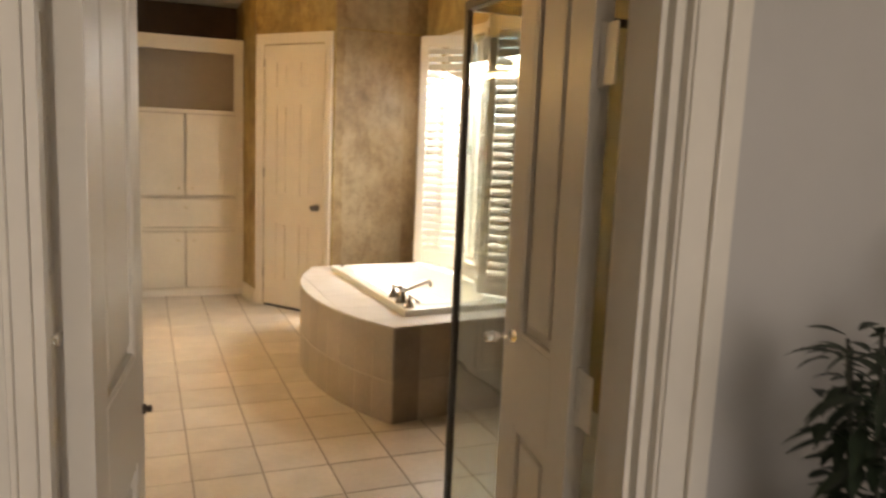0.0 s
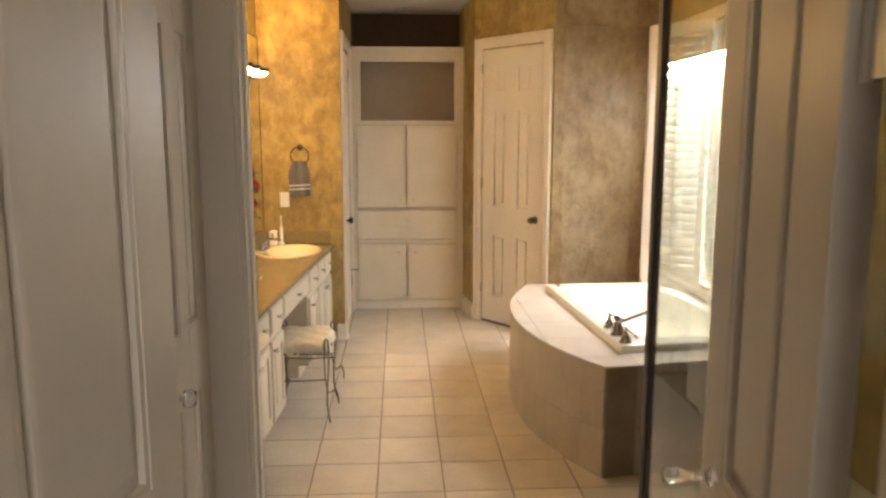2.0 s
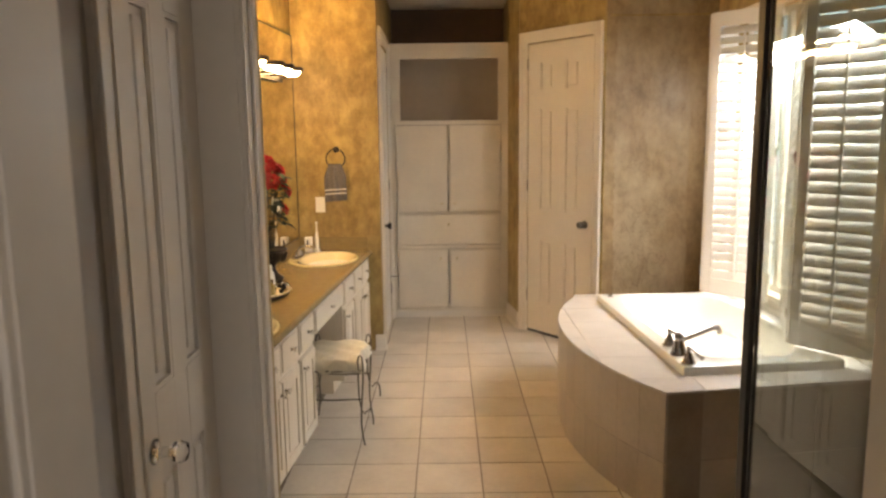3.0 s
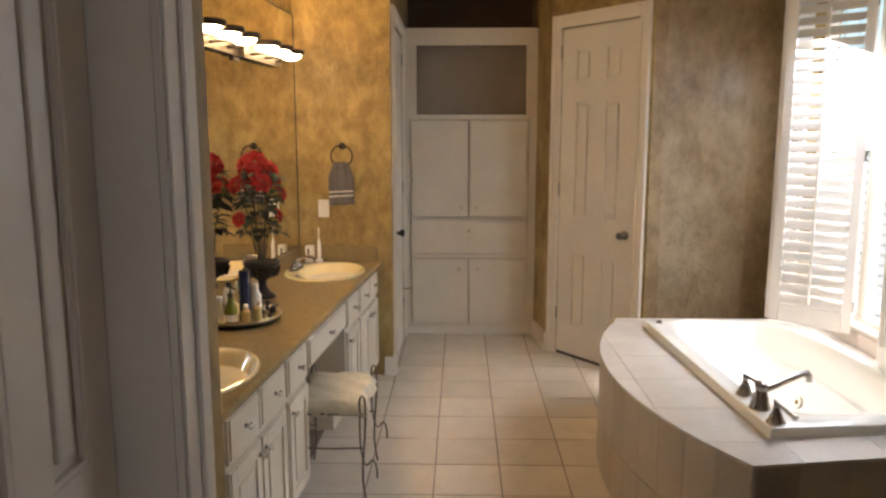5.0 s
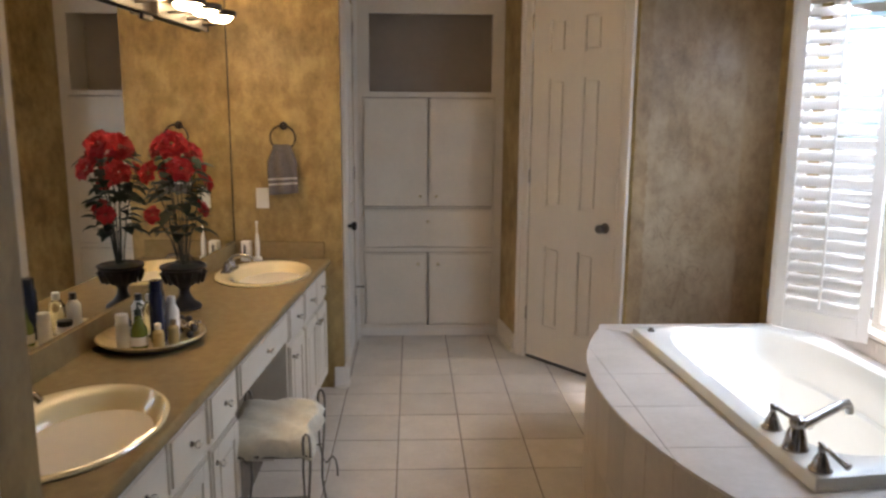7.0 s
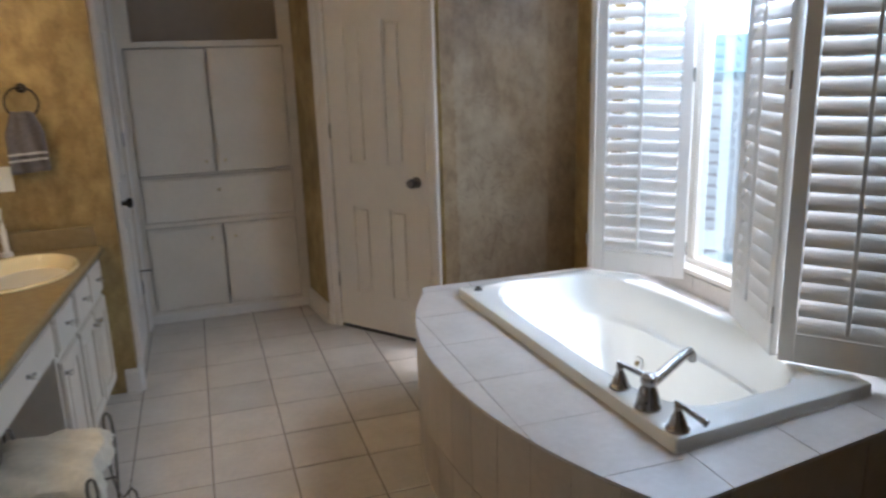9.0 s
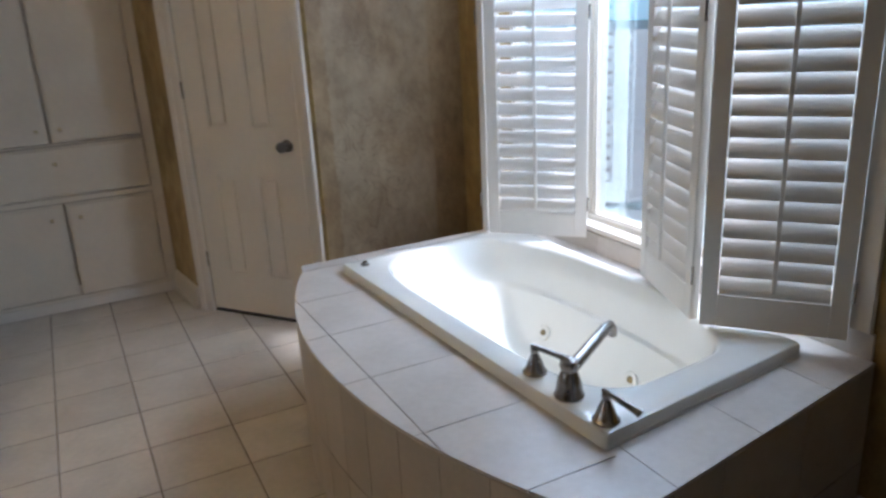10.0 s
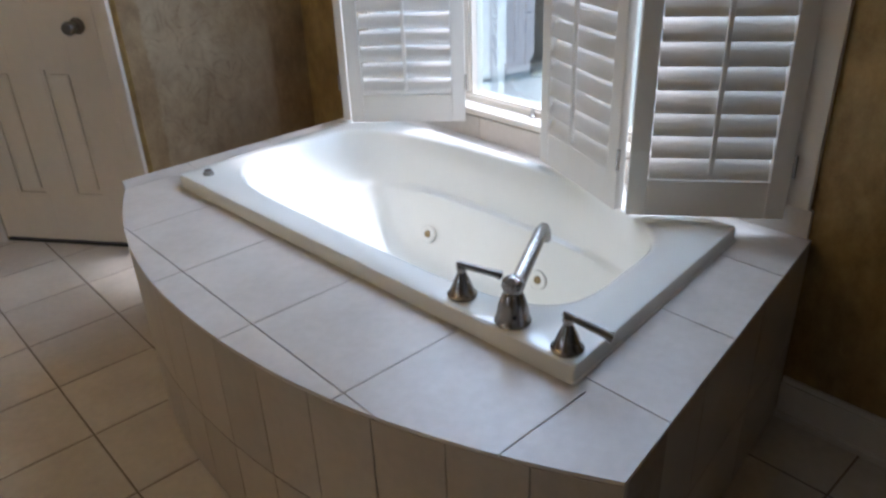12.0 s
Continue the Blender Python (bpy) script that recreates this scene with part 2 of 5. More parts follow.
GRASS = material("lawn", (0.12, 0.16, 0.07), 0.9, vary=0.4, scale=3, bump=0.5, bump_scale=60)
PATIO = material("pale_concrete", (0.66, 0.65, 0.62), 0.85, vary=0.15, scale=2, bump=0.2, bump_scale=60)
FENCE = material("weathered_wood", (0.16, 0.12, 0.09), 0.8, vary=0.35, scale=6, bump=0.3, bump_scale=50, stretch=(6, 6, 0.6))
POT = material("terracotta_red_pot", (0.14, 0.05, 0.035), 0.5, vary=0.25, scale=12, bump=0.1)


# ---------------------------------------------------------------- mesh helpers
def box(bm, x0, y0, z0, x1, y1, z1, m=None, bevel=0.0):
    geo = bmesh.ops.create_cube(bm, size=1)
    vs = geo["verts"]
    place = Matrix.Translation(((x0 + x1) / 2, (y0 + y1) / 2, (z0 + z1) / 2)) @ Matrix.Diagonal((abs(x1 - x0), abs(y1 - y0), abs(z1 - z0), 1))
    bmesh.ops.transform(bm, matrix=place, verts=vs)
    if bevel:
        edges = {e for v in vs for e in v.link_edges}
        made = bmesh.ops.bevel(bm, geom=list(edges), offset=bevel, segments=2, affect="EDGES", profile=0.6)
        vs = list({v for f in made["faces"] for v in f.verts} | {v for v in vs if v.is_valid})
    if m is not None:
        bmesh.ops.transform(bm, matrix=m, verts=vs)
    return bm


def solid(x0, y0, z0, x1, y1, z1, m=None, bevel=0.0):
    return box(bmesh.new(), x0, y0, z0, x1, y1, z1, m, bevel)


def lathe(bm, profile, seg=24, m=None):
    """Turns (radius, height) pairs round z."""
    m = m or Matrix()
    rings = []
    for r, z in profile:
        if r < 1e-5:
            rings.append([bm.verts.new(m @ Vector((0, 0, z)))])
        else:
            rings.append([bm.verts.new(m @ Vector((r * math.cos(a * math.tau / seg), r * math.sin(a * math.tau / seg), z))) for a in range(seg)])
    for a, b in zip(rings, rings[1:]):
        if len(a) == 1 and len(b) == 1:
            continue
        for k in range(seg):
            n = (k + 1) % seg
            if len(a) == 1:
                bm.faces.new((a[0], b[n], b[k]))
            elif len(b) == 1:
                bm.faces.new((a[k], a[n], b[0]))
            else:
                bm.faces.new((a[k], a[n], b[n], b[k]))
    return bm


def tube(bm, points, radius, seg=8, ends=None):
    """A round bar along points; ends: the radius at the far end, where it tapers."""
    pts = [Vector(p) for p in points]
    rings, side = [], None
    for k, p in enumerate(pts):
        d = (pts[min(k + 1, len(pts) - 1)] - pts[max(k - 1, 0)]).normalized()
        if side is None:
            side = d.orthogonal().normalized()
        side = (side - d * side.dot(d)).normalized()
        up = d.cross(side)
        r = radius if ends is None else radius + (ends - radius) * k / max(1, len(pts) - 1)
        rings.append([bm.verts.new(p + (side * math.cos(a * math.tau / seg) + up * math.sin(a * math.tau / seg)) * r) for a in range(seg)])
    for a, b in zip(rings, rings[1:]):
        for k in range(seg):
            bm.faces.new((a[k], a[(k + 1) % seg], b[(k + 1) % seg], b[k]))
    bm.faces.new(list(reversed(rings[0])))
    bm.faces.new(rings[-1])
    return bm


def prism(bm, outline, z0, z1):
    """An upright slab over a flat outline of (x, y)."""
    low, high = [bm.verts.new((x, y, z0)) for x, y in outline], [bm.verts.new((x, y, z1)) for x, y in outline]
    n = len(outline)
    for k in range(n):
        bm.faces.new((low[k], low[(k + 1) % n], high[(k + 1) % n], high[k]))
    bm.faces.new(list(reversed(low)))
    bm.faces.new(high)
    return bm


def finish(bm, name, mat, smooth=False):
    bmesh.ops.recalc_face_normals(bm, faces=bm.faces)
    me = bpy.data.meshes.new(name)
    bm.to_mesh(me)
    bm.free()
    me.materials.append(mat)
    if smooth:
        me.shade_smooth()
        me.set_sharp_from_angle(angle=radians(40))
    return me


def part(name, bm, mat, parent, label="", smooth=False, m=None):
    ob = new(name, finish(bm, name, mat, smooth))
    ob.parent = parent
    if m is not None:
        ob.matrix_basis = m
    return tagged(ob, label)


def thing(name, label, category, m=None, group="", kind=""):
    ob = new(name)
    ob.empty_display_size = 0.1
    if m is not None:
        ob.matrix_basis = m
    return tagged(ob, label, category, group, kind)


def structure(name, bm, mat, label, category, smooth=False):
    return tagged(new(name, finish(bm, name, mat, smooth)), label, category, kind="structure")


def wall_run(a, b, thick, z0, z1, openings=(), inset=0.0):
    """A wall from a to b (plan points), its thickness to the right of that way, with (from, to, sill, head) openings in it along its length."""
    a, b = Vector((*a, 0)), Vector((*b, 0))
    d = (b - a).normalized()
    m = Matrix(((d.x, d.y, 0, a.x), (d.y, -d.x, 0, a.y), (0, 0, 1, 0), (0, 0, 0, 1)))
    bm, at, length = bmesh.new(), 0.0, (b - a).length
    for s0, s1, sill, head in openings:
        box(bm, at, 0, z0, s0, thick, z1, m)
        if sill > z0 + 0.01:
            box(bm, s0, 0, z0, s1, thick, sill, m)
        if head < z1 - 0.01:
            box(bm, s0, 0, head, s1, thick, z1, m)
        at = s1
    if length - at > 0.001:
        box(bm, at, 0, z0, length, thick, z1, m)
    return bm, m


def along(a, b):
    """The frame of a wall: x along it, y out of its face to the left of that way, z up."""
    a, b = Vector((*a, 0)), Vector((*b, 0))
    d = (b - a).normalized()
    return Matrix(((d.x, -d.y, 0, a.x), (d.y, d.x, 0, a.y), (0, 0, 1, 0), (0, 0, 0, 1)))


def baseboard(name, m, x0, x1, label="white painted wooden baseboard along the wall"):
    bm = solid(x0, 0, 0.0, x1, 0.016, 0.115, m)
    box(bm, x0, 0, 0.1155, x1, 0.010, 0.132, m)
    box(bm, x0, 0.0165, 0.0, x1, 0.028, 0.018, m)
    return structure(name, bm, WHITE, label, "baseboard")


def casing(name, m, x0, x1, head, width=0.09, floor=0.0):
    """Moulded trim round an opening, lying on the face y = 0."""
    ob = tagged(new(name), "white painted moulded casing round a door opening", "door casing", kind="structure")
    for pname, dims in (("side_trim", (x0 - width, x0, floor, head + width)), ("side_trim", (x1, x1 + width, floor, head + width)), ("head_trim", (x0 + 0.0005, x1 - 0.0005, head, head + width))):
        bm = solid(dims[0], 0, dims[2], dims[1], 0.014, dims[3], m)
        if pname == "head_trim":
            box(bm, dims[0], 0.0142, head + width * 0.62, dims[1], 0.024, head + width, m, bevel=0.003)
            box(bm, dims[0], 0.0142, head + 0.006, dims[1], 0.019, head + 0.02, m)
        else:
            out = dims[0] if dims[0] < x0 else dims[1] - width * 0.38
            inn = dims[1] - 0.02 if dims[0] < x0 else dims[0] + 0.006
            box(bm, out, 0.0142, floor, out + width * 0.38, 0.024, dims[3], m, bevel=0.003)
            box(bm, inn, 0.0142, floor, inn + 0.014, 0.019, head, m)
        part(pname, bm, WHITE, ob)
    return ob


def round_knob(parent, m, mat, label, r=0.028):
    """A door knob on a rose, pointing along local y."""
    turn = m @ pose(0, 0, 0, -90, 0, 0)
    knob = part("knob", lathe(bmesh.new(), [(0, 0), (r * 1.15, 0), (r * 1.15, 0.006), (r * 0.5, 0.012), (r * 0.42, 0.035), (r * 0.9, 0.044), (r, 0.058), (r * 0.8, 0.07), (0, 0.074)], 20, turn), mat, parent, label, True)
    return knob


def panel_leaf(parent, width, height, thick, rows, columns, mat, stile=0.10):
    """A panelled door leaf: x from its hinge, y its thickness, z up. rows: (from, to) heights of the panels."""
    bm = bmesh.new()
    inner = (width - stile * (columns + 1)) / columns
    xs = [(stile + k * (inner + stile), stile + k * (inner + stile) + inner) for k in range(columns)]
    box(bm, 0, 0, 0, stile, thick, height, bevel=0.002)
    for x0, x1 in xs:
        box(bm, x1, 0, 0, x1 + stile, thick, height, bevel=0.002)
        z = 0.0
        for z0, z1 in (*rows, (height, height)):
            box(bm, x0, 0, z, x1, thick, z0)
            z = z1
    leaf = part("leaf_frame", bm, mat, parent)
    for x0, x1 in xs:
        for z0, z1 in rows:
            bm = solid(x0, thick * 0.38, z0, x1, thick * 0.62, z1)
            g = 0.032
            box(bm, x0 + g, thick * 0.10, z0 + g, x1 - g, thick * 0.90, z1 - g, bevel=thick * 0.22)
            for y0, y1 in ((0.05, 0.34), (0.66, 0.95)):
                for a0, b0, a1, b1 in ((x0, z0, x0 + 0.012, z1), (x1 - 0.012, z0, x1, z1), (x0 + 0.012, z0, x1 - 0.012, z0 + 0.012), (x0 + 0.012, z1 - 0.012, x1 - 0.012, z1)):
                    box(bm, a0, thick * y0, b0, a1, thick * y1, b1)
            part("panel", bm, mat, parent)
    return leaf


# ---------------------------------------------------------------- the rooms
TOP = 2.90
DECK, RIM = 0.578, 0.621
structure("floor", solid(-1.6, -4.20, -0.12, 2.5, 3.3, -0.0025), GROUT, "brown grout bed of the tiled bathroom floor", "floor")
structure("hall_floor", solid(-3.5, -8.3, -0.12, 3.0, -4.2, 0.0), CARPET, "beige carpet of the room outside the bathroom", "floor")
structure("ceiling", solid(-1.6, -4.24, TOP, 2.5, 3.3, TOP + 0.1), CEILING, "plain pale painted ceiling of the bathroom", "ceiling")
structure("hall_ceiling", solid(-3.5, -8.3, TOP, 3.0, -4.2405, TOP + 0.1), CEILING, "plain pale painted ceiling outside the bathroom", "ceiling")

# vanity side: the wall leans four degrees off the floor's grid
VAN = pose(-0.99, 1.43, 0, 0, 0, -4.0)
bm = solid(-0.12, -3.62, 0, 0, 0.02, TOP, VAN)
structure("wall_west", bm, WALLPAPER, "gold and brown mottled faux finish wall behind the vanity", "wall")
structure("wall_vanity_end", solid(-1.3, 1.43, 0, -0.345, 1.50, TOP), WALLPAPER, "gold and brown mottled faux finish wall at the vanity end", "wall")
bm, _ = wall_run((-0.345, 1.501), (-0.345, 3.1), 0.12, 0, TOP, [(0.10, 0.90, 0, 2.44)])
bmesh.ops.transform(bm, matrix=Matrix.Translation((-0.12, 0, 0)), verts=bm.verts)
structure("wall_passage", bm, WALLPAPER, "brown mottled wall with a white door beside the linen cabinet", "wall")
structure("wall_north", solid(-0.6, 3.1, 0, 2.5, 3.2, TOP), SHADED_BROWN, "brown wall above and behind the linen cabinet, recess shade in its colour", "wall")
structure("wall_cabinet_side", prism(bmesh.new(), [(0.742, 3.09), (0.742, 2.541), (0.80, 2.10), (0.90, 2.16), (0.86, 3.09)], 0, TOP), WALLPAPER,
          "narrow strip of brown mottled wall beside the linen cabinet", "wall")
DIA, DIB = (0.802, 2.098), (1.37, 1.345)
bm, _ = wall_run(DIB, DIA, 0.10, 0, TOP, [(0.115, 0.835, 0, 2.44)])
structure("wall_diagonal", bm, WALLPAPER, "brown mottled diagonal wall holding a tall white door", "wall")
structure("wall_far", solid(1.372, 1.345, 0, 2.35, 1.45, TOP), STENCIL_SHEEN, "brown mottled patterned wall beyond the bathtub", "wall")
bm, _ = wall_run((2.20, -4.2), (2.20, 1.345), 0.16, 0, TOP, [(3.21, 5.16, 0.665, 2.46)])
structure("wall_east", bm, WALLPAPER, "brown mottled outer wall with the bathtub window", "wall")

# entry side
bm, _ = wall_run((-0.475, -4.12), (-0.475, -2.4045), 0.12, 0, TOP, [(1.225, 1.713, 0, 2.44)])
bmesh.ops.transform(bm, matrix=Matrix.Translation((-0.12, 0, 0)), verts=bm.verts)
structure("wall_vestibule", bm, GREY_WALL, "pale grey painted wall with a closet door by the entry", "wall")
structure("wall_vanity_stub", solid(-0.595, -2.2775, 0, -0.367, -2.154, TOP), WALLPAPER, "brown mottled end of the wall beside the vanity", "wall")
structure("wall_vestibule_return", solid(-0.595, -2.404, 0, -0.368, -2.278, TOP), WHITE, "pale painted return where the vestibule meets the vanity wall", "wall")
structure("wall_closet_back", solid(-1.3, -4.12, 0, -1.2, -2.3, TOP), GREY_WALL, "plain wall at the back of the closet", "wall")
structure("wall_closet_end", solid(-1.3, -2.274, 0, -0.596, -2.154, TOP), WALLPAPER, "brown mottled wall at the near end of the vanity", "wall")
bm, _ = wall_run((-3.5, -4.122), (3.0, -4.122), 0.118, 0, TOP, [(3.17, 4.035, 0, 2.44)])
structure("wall_south", bm, GREY_WALL, "grey painted wall with the double doorway", "wall")
# Unseen wall; its opening is added to go with the fill lamp.
bm, _ = wall_run((3.0, -8.2), (-3.5, -8.2), 0.1, 0, TOP, [(1.2, 3.6, 0.7, 2.5)])
bmesh.ops.transform(bm, matrix=Matrix.Translation((0, -0.1, 0)), verts=bm.verts)
structure("wall_hall_south", bm, GREY_WALL, "unseen grey painted wall of the outer room with an opening added for the fill lamp", "wall")
structure("wall_hall_west", solid(-3.6, -8.3, 0, -3.5, -4.12, TOP), GREY_WALL, "grey painted side wall of the outer room", "wall")
structure("wall_hall_east", solid(3.0, -8.3, 0, 3.1, -4.12, TOP), GREY_WALL, "grey painted side wall of the outer room", "wall")

# raised border line high on the walls
bm = solid(-0.95, 1.424, 2.552, -0.346, 1.4295, 2.566)
box(bm, 0.0, 0.001, 2.552, 0.94, 0.006, 2.566, along(DIB, DIA))
box(bm, 1.40, 1.339, 2.552, 2.19, 1.3445, 2.566)
structure("trim_border", bm, WALLPAPER, "thin raised border line in the faux finish high on the wall", "trim")

# baseboards
baseboard("baseboard_1", along((-0.345, 1.43), (-1.3, 1.43)), -0.016, 0.06)
baseboard("baseboard_2", along((-0.345, 1.51), (-0.345, 1.43)), 0.0, 0.08)
baseboard("baseboard_3", along((0.80, 2.10), (0.742, 2.541)), 0.0, 0.44)
baseboard("baseboard_4", along((2.20, -3.12), (2.20, -1.06)), 0.0, 2.055)
baseboard("baseboard_5", along((2.2, 1.345), (1.372, 1.345)), 0.0, 0.83)
baseboard("baseboard_6", along((-0.367, -2.154), (-0.367, -4.10)), 0.0, 0.122)
baseboard("baseboard_9", along((-0.475, -2.985), (-0.475, -4.12)), 0.0, 1.13)
baseboard("baseboard_7", along((3.0, -4.24), (-3.5, -4.24)), 0.0, 2.37)
baseboard("baseboard_8", along((3.0, -4.24), (-3.5, -4.24)), 3.43, 6.5)


# ---------------------------------------------------------------- doors
def six_panel_door(name, m, width, label, knob_at, knob_mat, knob_label, hinges=True, both=False):
    ob = thing(name, label, "door", m, kind="structure")
    panel_leaf(ob, width, 2.405, 0.036, [(0.22, 0.80), (1.04, 1.89), (2.02, 2.26)], 2, WHITE, stile=0.135)
    round_knob(ob, pose(knob_at, 0.0365, 0.965), knob_mat, knob_label)
    if hinges:
        for z in (0.25, 1.2, 2.2):
            part("hinge", lathe(bmesh.new(), [(0, 0), (0.007, 0), (0.007, 0.09), (0, 0.09)], 8, pose(-0.004, 0.04, z)), NICKEL, ob, "", True)
    return ob


diag = along(DIB, DIA)
casing("casing_1", diag, 0.115, 0.835, 2.44)
six_panel_door("door_1", diag @ pose(0.829, -0.034, 0.024, 0, 0, 0) @ Matrix.Diagonal((-1, 1, 1, 1)), 0.707,
               "tall closed white six-panel closet door in the diagonal wall", 0.645, PEWTER, "dark pewter round door knob")
# Black strip laid in as the shade of the gap below the leaf.
structure("door_gap_shade", solid(0.117, -0.09, 0.0005, 0.833, -0.004, 0.012, diag), BLACK, "black strip in place of the shade under the closet door", "threshold")
side = along((-0.345, 2.5), (-0.345, 1.5))
casing("casing_2", side, 0.099, 0.899, 2.44)
six_panel_door("door_2", side @ pose(0.107, -0.04, 0.01), 0.786, "closed white panelled door beside the linen cabinet", 0.715, BRONZE, "dark door knob")
part("door_stop", lathe(bmesh.new(), [(0, 0), (0.006, 0), (0.006, 0.06), (0.010, 0.062), (0.010, 0.07), (0, 0.072)], 10, pose(0.06, 0.037, 0.42, -90, 0, 0)), NICKEL, bpy.data.objects["door_2"], "", True)

# closet leaf in the vestibule wall
stub = along((-0.367, -2.278), (-0.367, -2.404))
bm = solid(0.0, 0.0, 0, 0.125, 0.014, TOP - 0.01, stub)
box(bm, 0.0, 0.0142, 0, 0.045, 0.024, TOP - 0.01, stub, bevel=0.003)
box(bm, 0.095, 0.0142, 0, 0.118, 0.020, TOP - 0.01, stub, bevel=0.002)
structure("trim_opening", bm, WHITE, "white painted moulded trim on the edge of the vanity alcove", "trim")
vest = along((-0.475, -2.407), (-0.475, -2.895))
bm = solid(0.488, 0, 0, 0.575, 0.014, 2.53, vest)
box(bm, 0.540, 0.0142, 0, 0.575, 0.024, 2.53, vest, bevel=0.003)
box(bm, 0.494, 0.0142, 0, 0.508, 0.019, 2.44, vest)
box(bm, 0.0, 0, 2.44, 0.4875, 0.014, 2.53, vest)
structure("casing_3", bm, WHITE, "white painted moulded casing round the closet opening", "door casing")
closet = thing("door_3", "closed white narrow panelled closet door with a crystal knob", "door", vest @ pose(0.003, -0.030, 0.01), kind="structure")
panel_leaf(closet, 0.480, 2.41, 0.034, [(0.20, 0.96), (1.15, 1.98), (2.07, 2.29)], 2, WHITE, stile=0.085)
knob = round_knob(closet, pose(0.425, 0.0345, 1.03), CRYSTAL, "faceted crystal knob", r=0.024)

# entry double doors
front = along((3.0, -4.24), (-3.5, -4.24))
casing("casing_4", front, 2.465, 3.33, 2.44, width=0.10)
back = along((-3.5, -4.121), (3.0, -4.121))
jamb = thing("jamb_entry", "white painted jamb lining of the double doorway", "door jamb", kind="structure")
for x0, x1 in ((3.170, 3.188), (4.017, 4.035)):
    part("jamb_side", solid(x0, -0.117, 0, x1, -0.002, 2.44, back), WHITE, jamb)
part("jamb_head", solid(3.188, -0.117, 2.42, 4.017, -0.002, 2.445, back), WHITE, jamb)
for x0, x1 in ((3.1885, 3.2), (4.005, 4.0165)):
    part("door_stop", solid(x0, -0.10, 0, x1, -0.055, 2.42, back), WHITE, jamb)


def entry_leaf(name, hinge, free, label, knob_side, latch):
    a, b = Vector((*hinge, 0)), Vector((*free, 0))
    d = (b - a).normalized()
    m = Matrix(((d.x, -d.y, 0, a.x), (d.y, d.x, 0, a.y), (0, 0, 1, 0.012), (0, 0, 0, 1)))
    width = (b - a).length
    ob = thing(name, label, "door", m, kind="structure")
    panel_leaf(ob, width, 2.41, 0.036, [(0.25, 1.02), (1.22, 2.26)], 1, WHITE, stile=0.095)
    if latch:
        part("ball_catch", lathe(bmesh.new(), [(0, 0), (0.011, 0), (0.011, 0.004), (0.007, 0.006), (0.007, 0.016), (0, 0.018)], 12, pose(width - 0.02, -0.0005, 1.095, 90, 0, 0)), BRONZE, ob, "small dark metal catch", True)
    if knob_side:
        s = 1 if knob_side > 0 else -1
        round_knob(ob, pose(width - 0.07, 0.0365 if s > 0 else -0.0005, 1.215) @ Matrix.Diagonal((1, s, 1, 1)), CRYSTAL, "faceted crystal knob", r=0.013)
    for z in (0.53, 1.13, 1.735) if knob_side else ():
        h = part("hinge", lathe(bmesh.new(), [(0, 0), (0.008, 0), (0.008, 0.11), (0, 0.11)], 10, pose(-0.008, 0.018, z)), WHITE, ob, "white painted butt hinge", True)
        part("hinge_leaf", solid(-0.060, 0.019, z + 0.004, -0.002, 0.022, z + 0.106), WHITE, h)
    return ob


entry_leaf("door_4", (-0.262, -4.072), (-0.200, -3.625), "open white panelled leaf of the entry double door", 0, True)
entry_leaf("door_5", (0.554, -4.030), (0.608, -3.655), "open white panelled leaf of the entry double door with crystal knob", 1, False)


# ---------------------------------------------------------------- linen cabinet
def glass_knob(parent, at, facing=-1, r=0.013, core=None):
    """Small crystal knob with a metal core, pointing along local -y or, with facing 0, along x."""
    m = Matrix.Translation(at) @ (pose(0, 0, 0, 90, 0, 0) if facing else pose(0, 0, 0, 0, 90, 0))
    k = part("knob", lathe(bmesh.new(), [(0, 0), (0.010, 0), (0.010, 0.003), (0.0055, 0.005), (0.0055, 0.014), (0, 0.0145)], 12, m), core or NICKEL, parent, "small crystal cabinet knob", True)
    part("crystal", lathe(bmesh.new(), [(0, 0.0147), (r * 0.7, 0.0148), (r, 0.021), (r * 0.9, 0.027), (r * 0.45, 0.031), (0, 0.031)], 8, m), CRYSTAL, k)
    return k


def lipped(bm, x0, x1, z0, z1, y, t, m=None):
    """A cabinet front with a routed edge and a shallow raised field; its face looks to -y."""
    box(bm, x0, y - t * 0.55, z0, x1, y, z1, m)
    box(bm, x0 + 0.012, y - t, z0 + 0.012, x1 - 0.012, y - t * 0.55 - 0.0002, z1 - 0.012, m, bevel=0.003)


CY = 2.541
linen = thing("linen_cabinet", "tall built-in white linen cabinet with open niche above closed doors", "cabinet")
bm = bmesh.new()
box(bm, -0.349, CY - 0.014, 0, -0.295, CY + 0.02, 1.794)
box(bm, 0.680, CY - 0.014, 0, 0.741, CY + 0.02, 1.794)
box(bm, -0.349, CY - 0.014, 1.794, -0.238, CY + 0.02, 2.515)
box(bm, 0.652, CY - 0.014, 1.794, 0.741, CY + 0.02, 2.515)
box(bm, -0.238, CY - 0.014, 2.38, 0.652, CY + 0.02, 2.515)
box(bm, -0.238, CY - 0.014, 1.794, 0.652, CY + 0.02, 1.832)
for z0, z1 in ((0.0, 0.082), (0.653, 0.684), (0.983, 0.992)):
    box(bm, -0.295, CY - 0.014, z0, 0.680, CY + 0.02, z1)
part("face_frame", bm, CREAM, linen)
bm = bmesh.new()
box(bm, -0.344, CY + 0.021, 0, -0.300, CY + 0.52, 2.51)
box(bm, 0.70, CY + 0.021, 0, 0.738, CY + 0.52, 2.51)
box(bm, -0.30, CY + 0.021, 2.475, 0.70, CY + 0.52, 2.51)
box(bm, -0.30, CY + 0.021, 0.0, 0.70, CY + 0.52, 0.04)
part("carcass", bm, CREAM, linen)
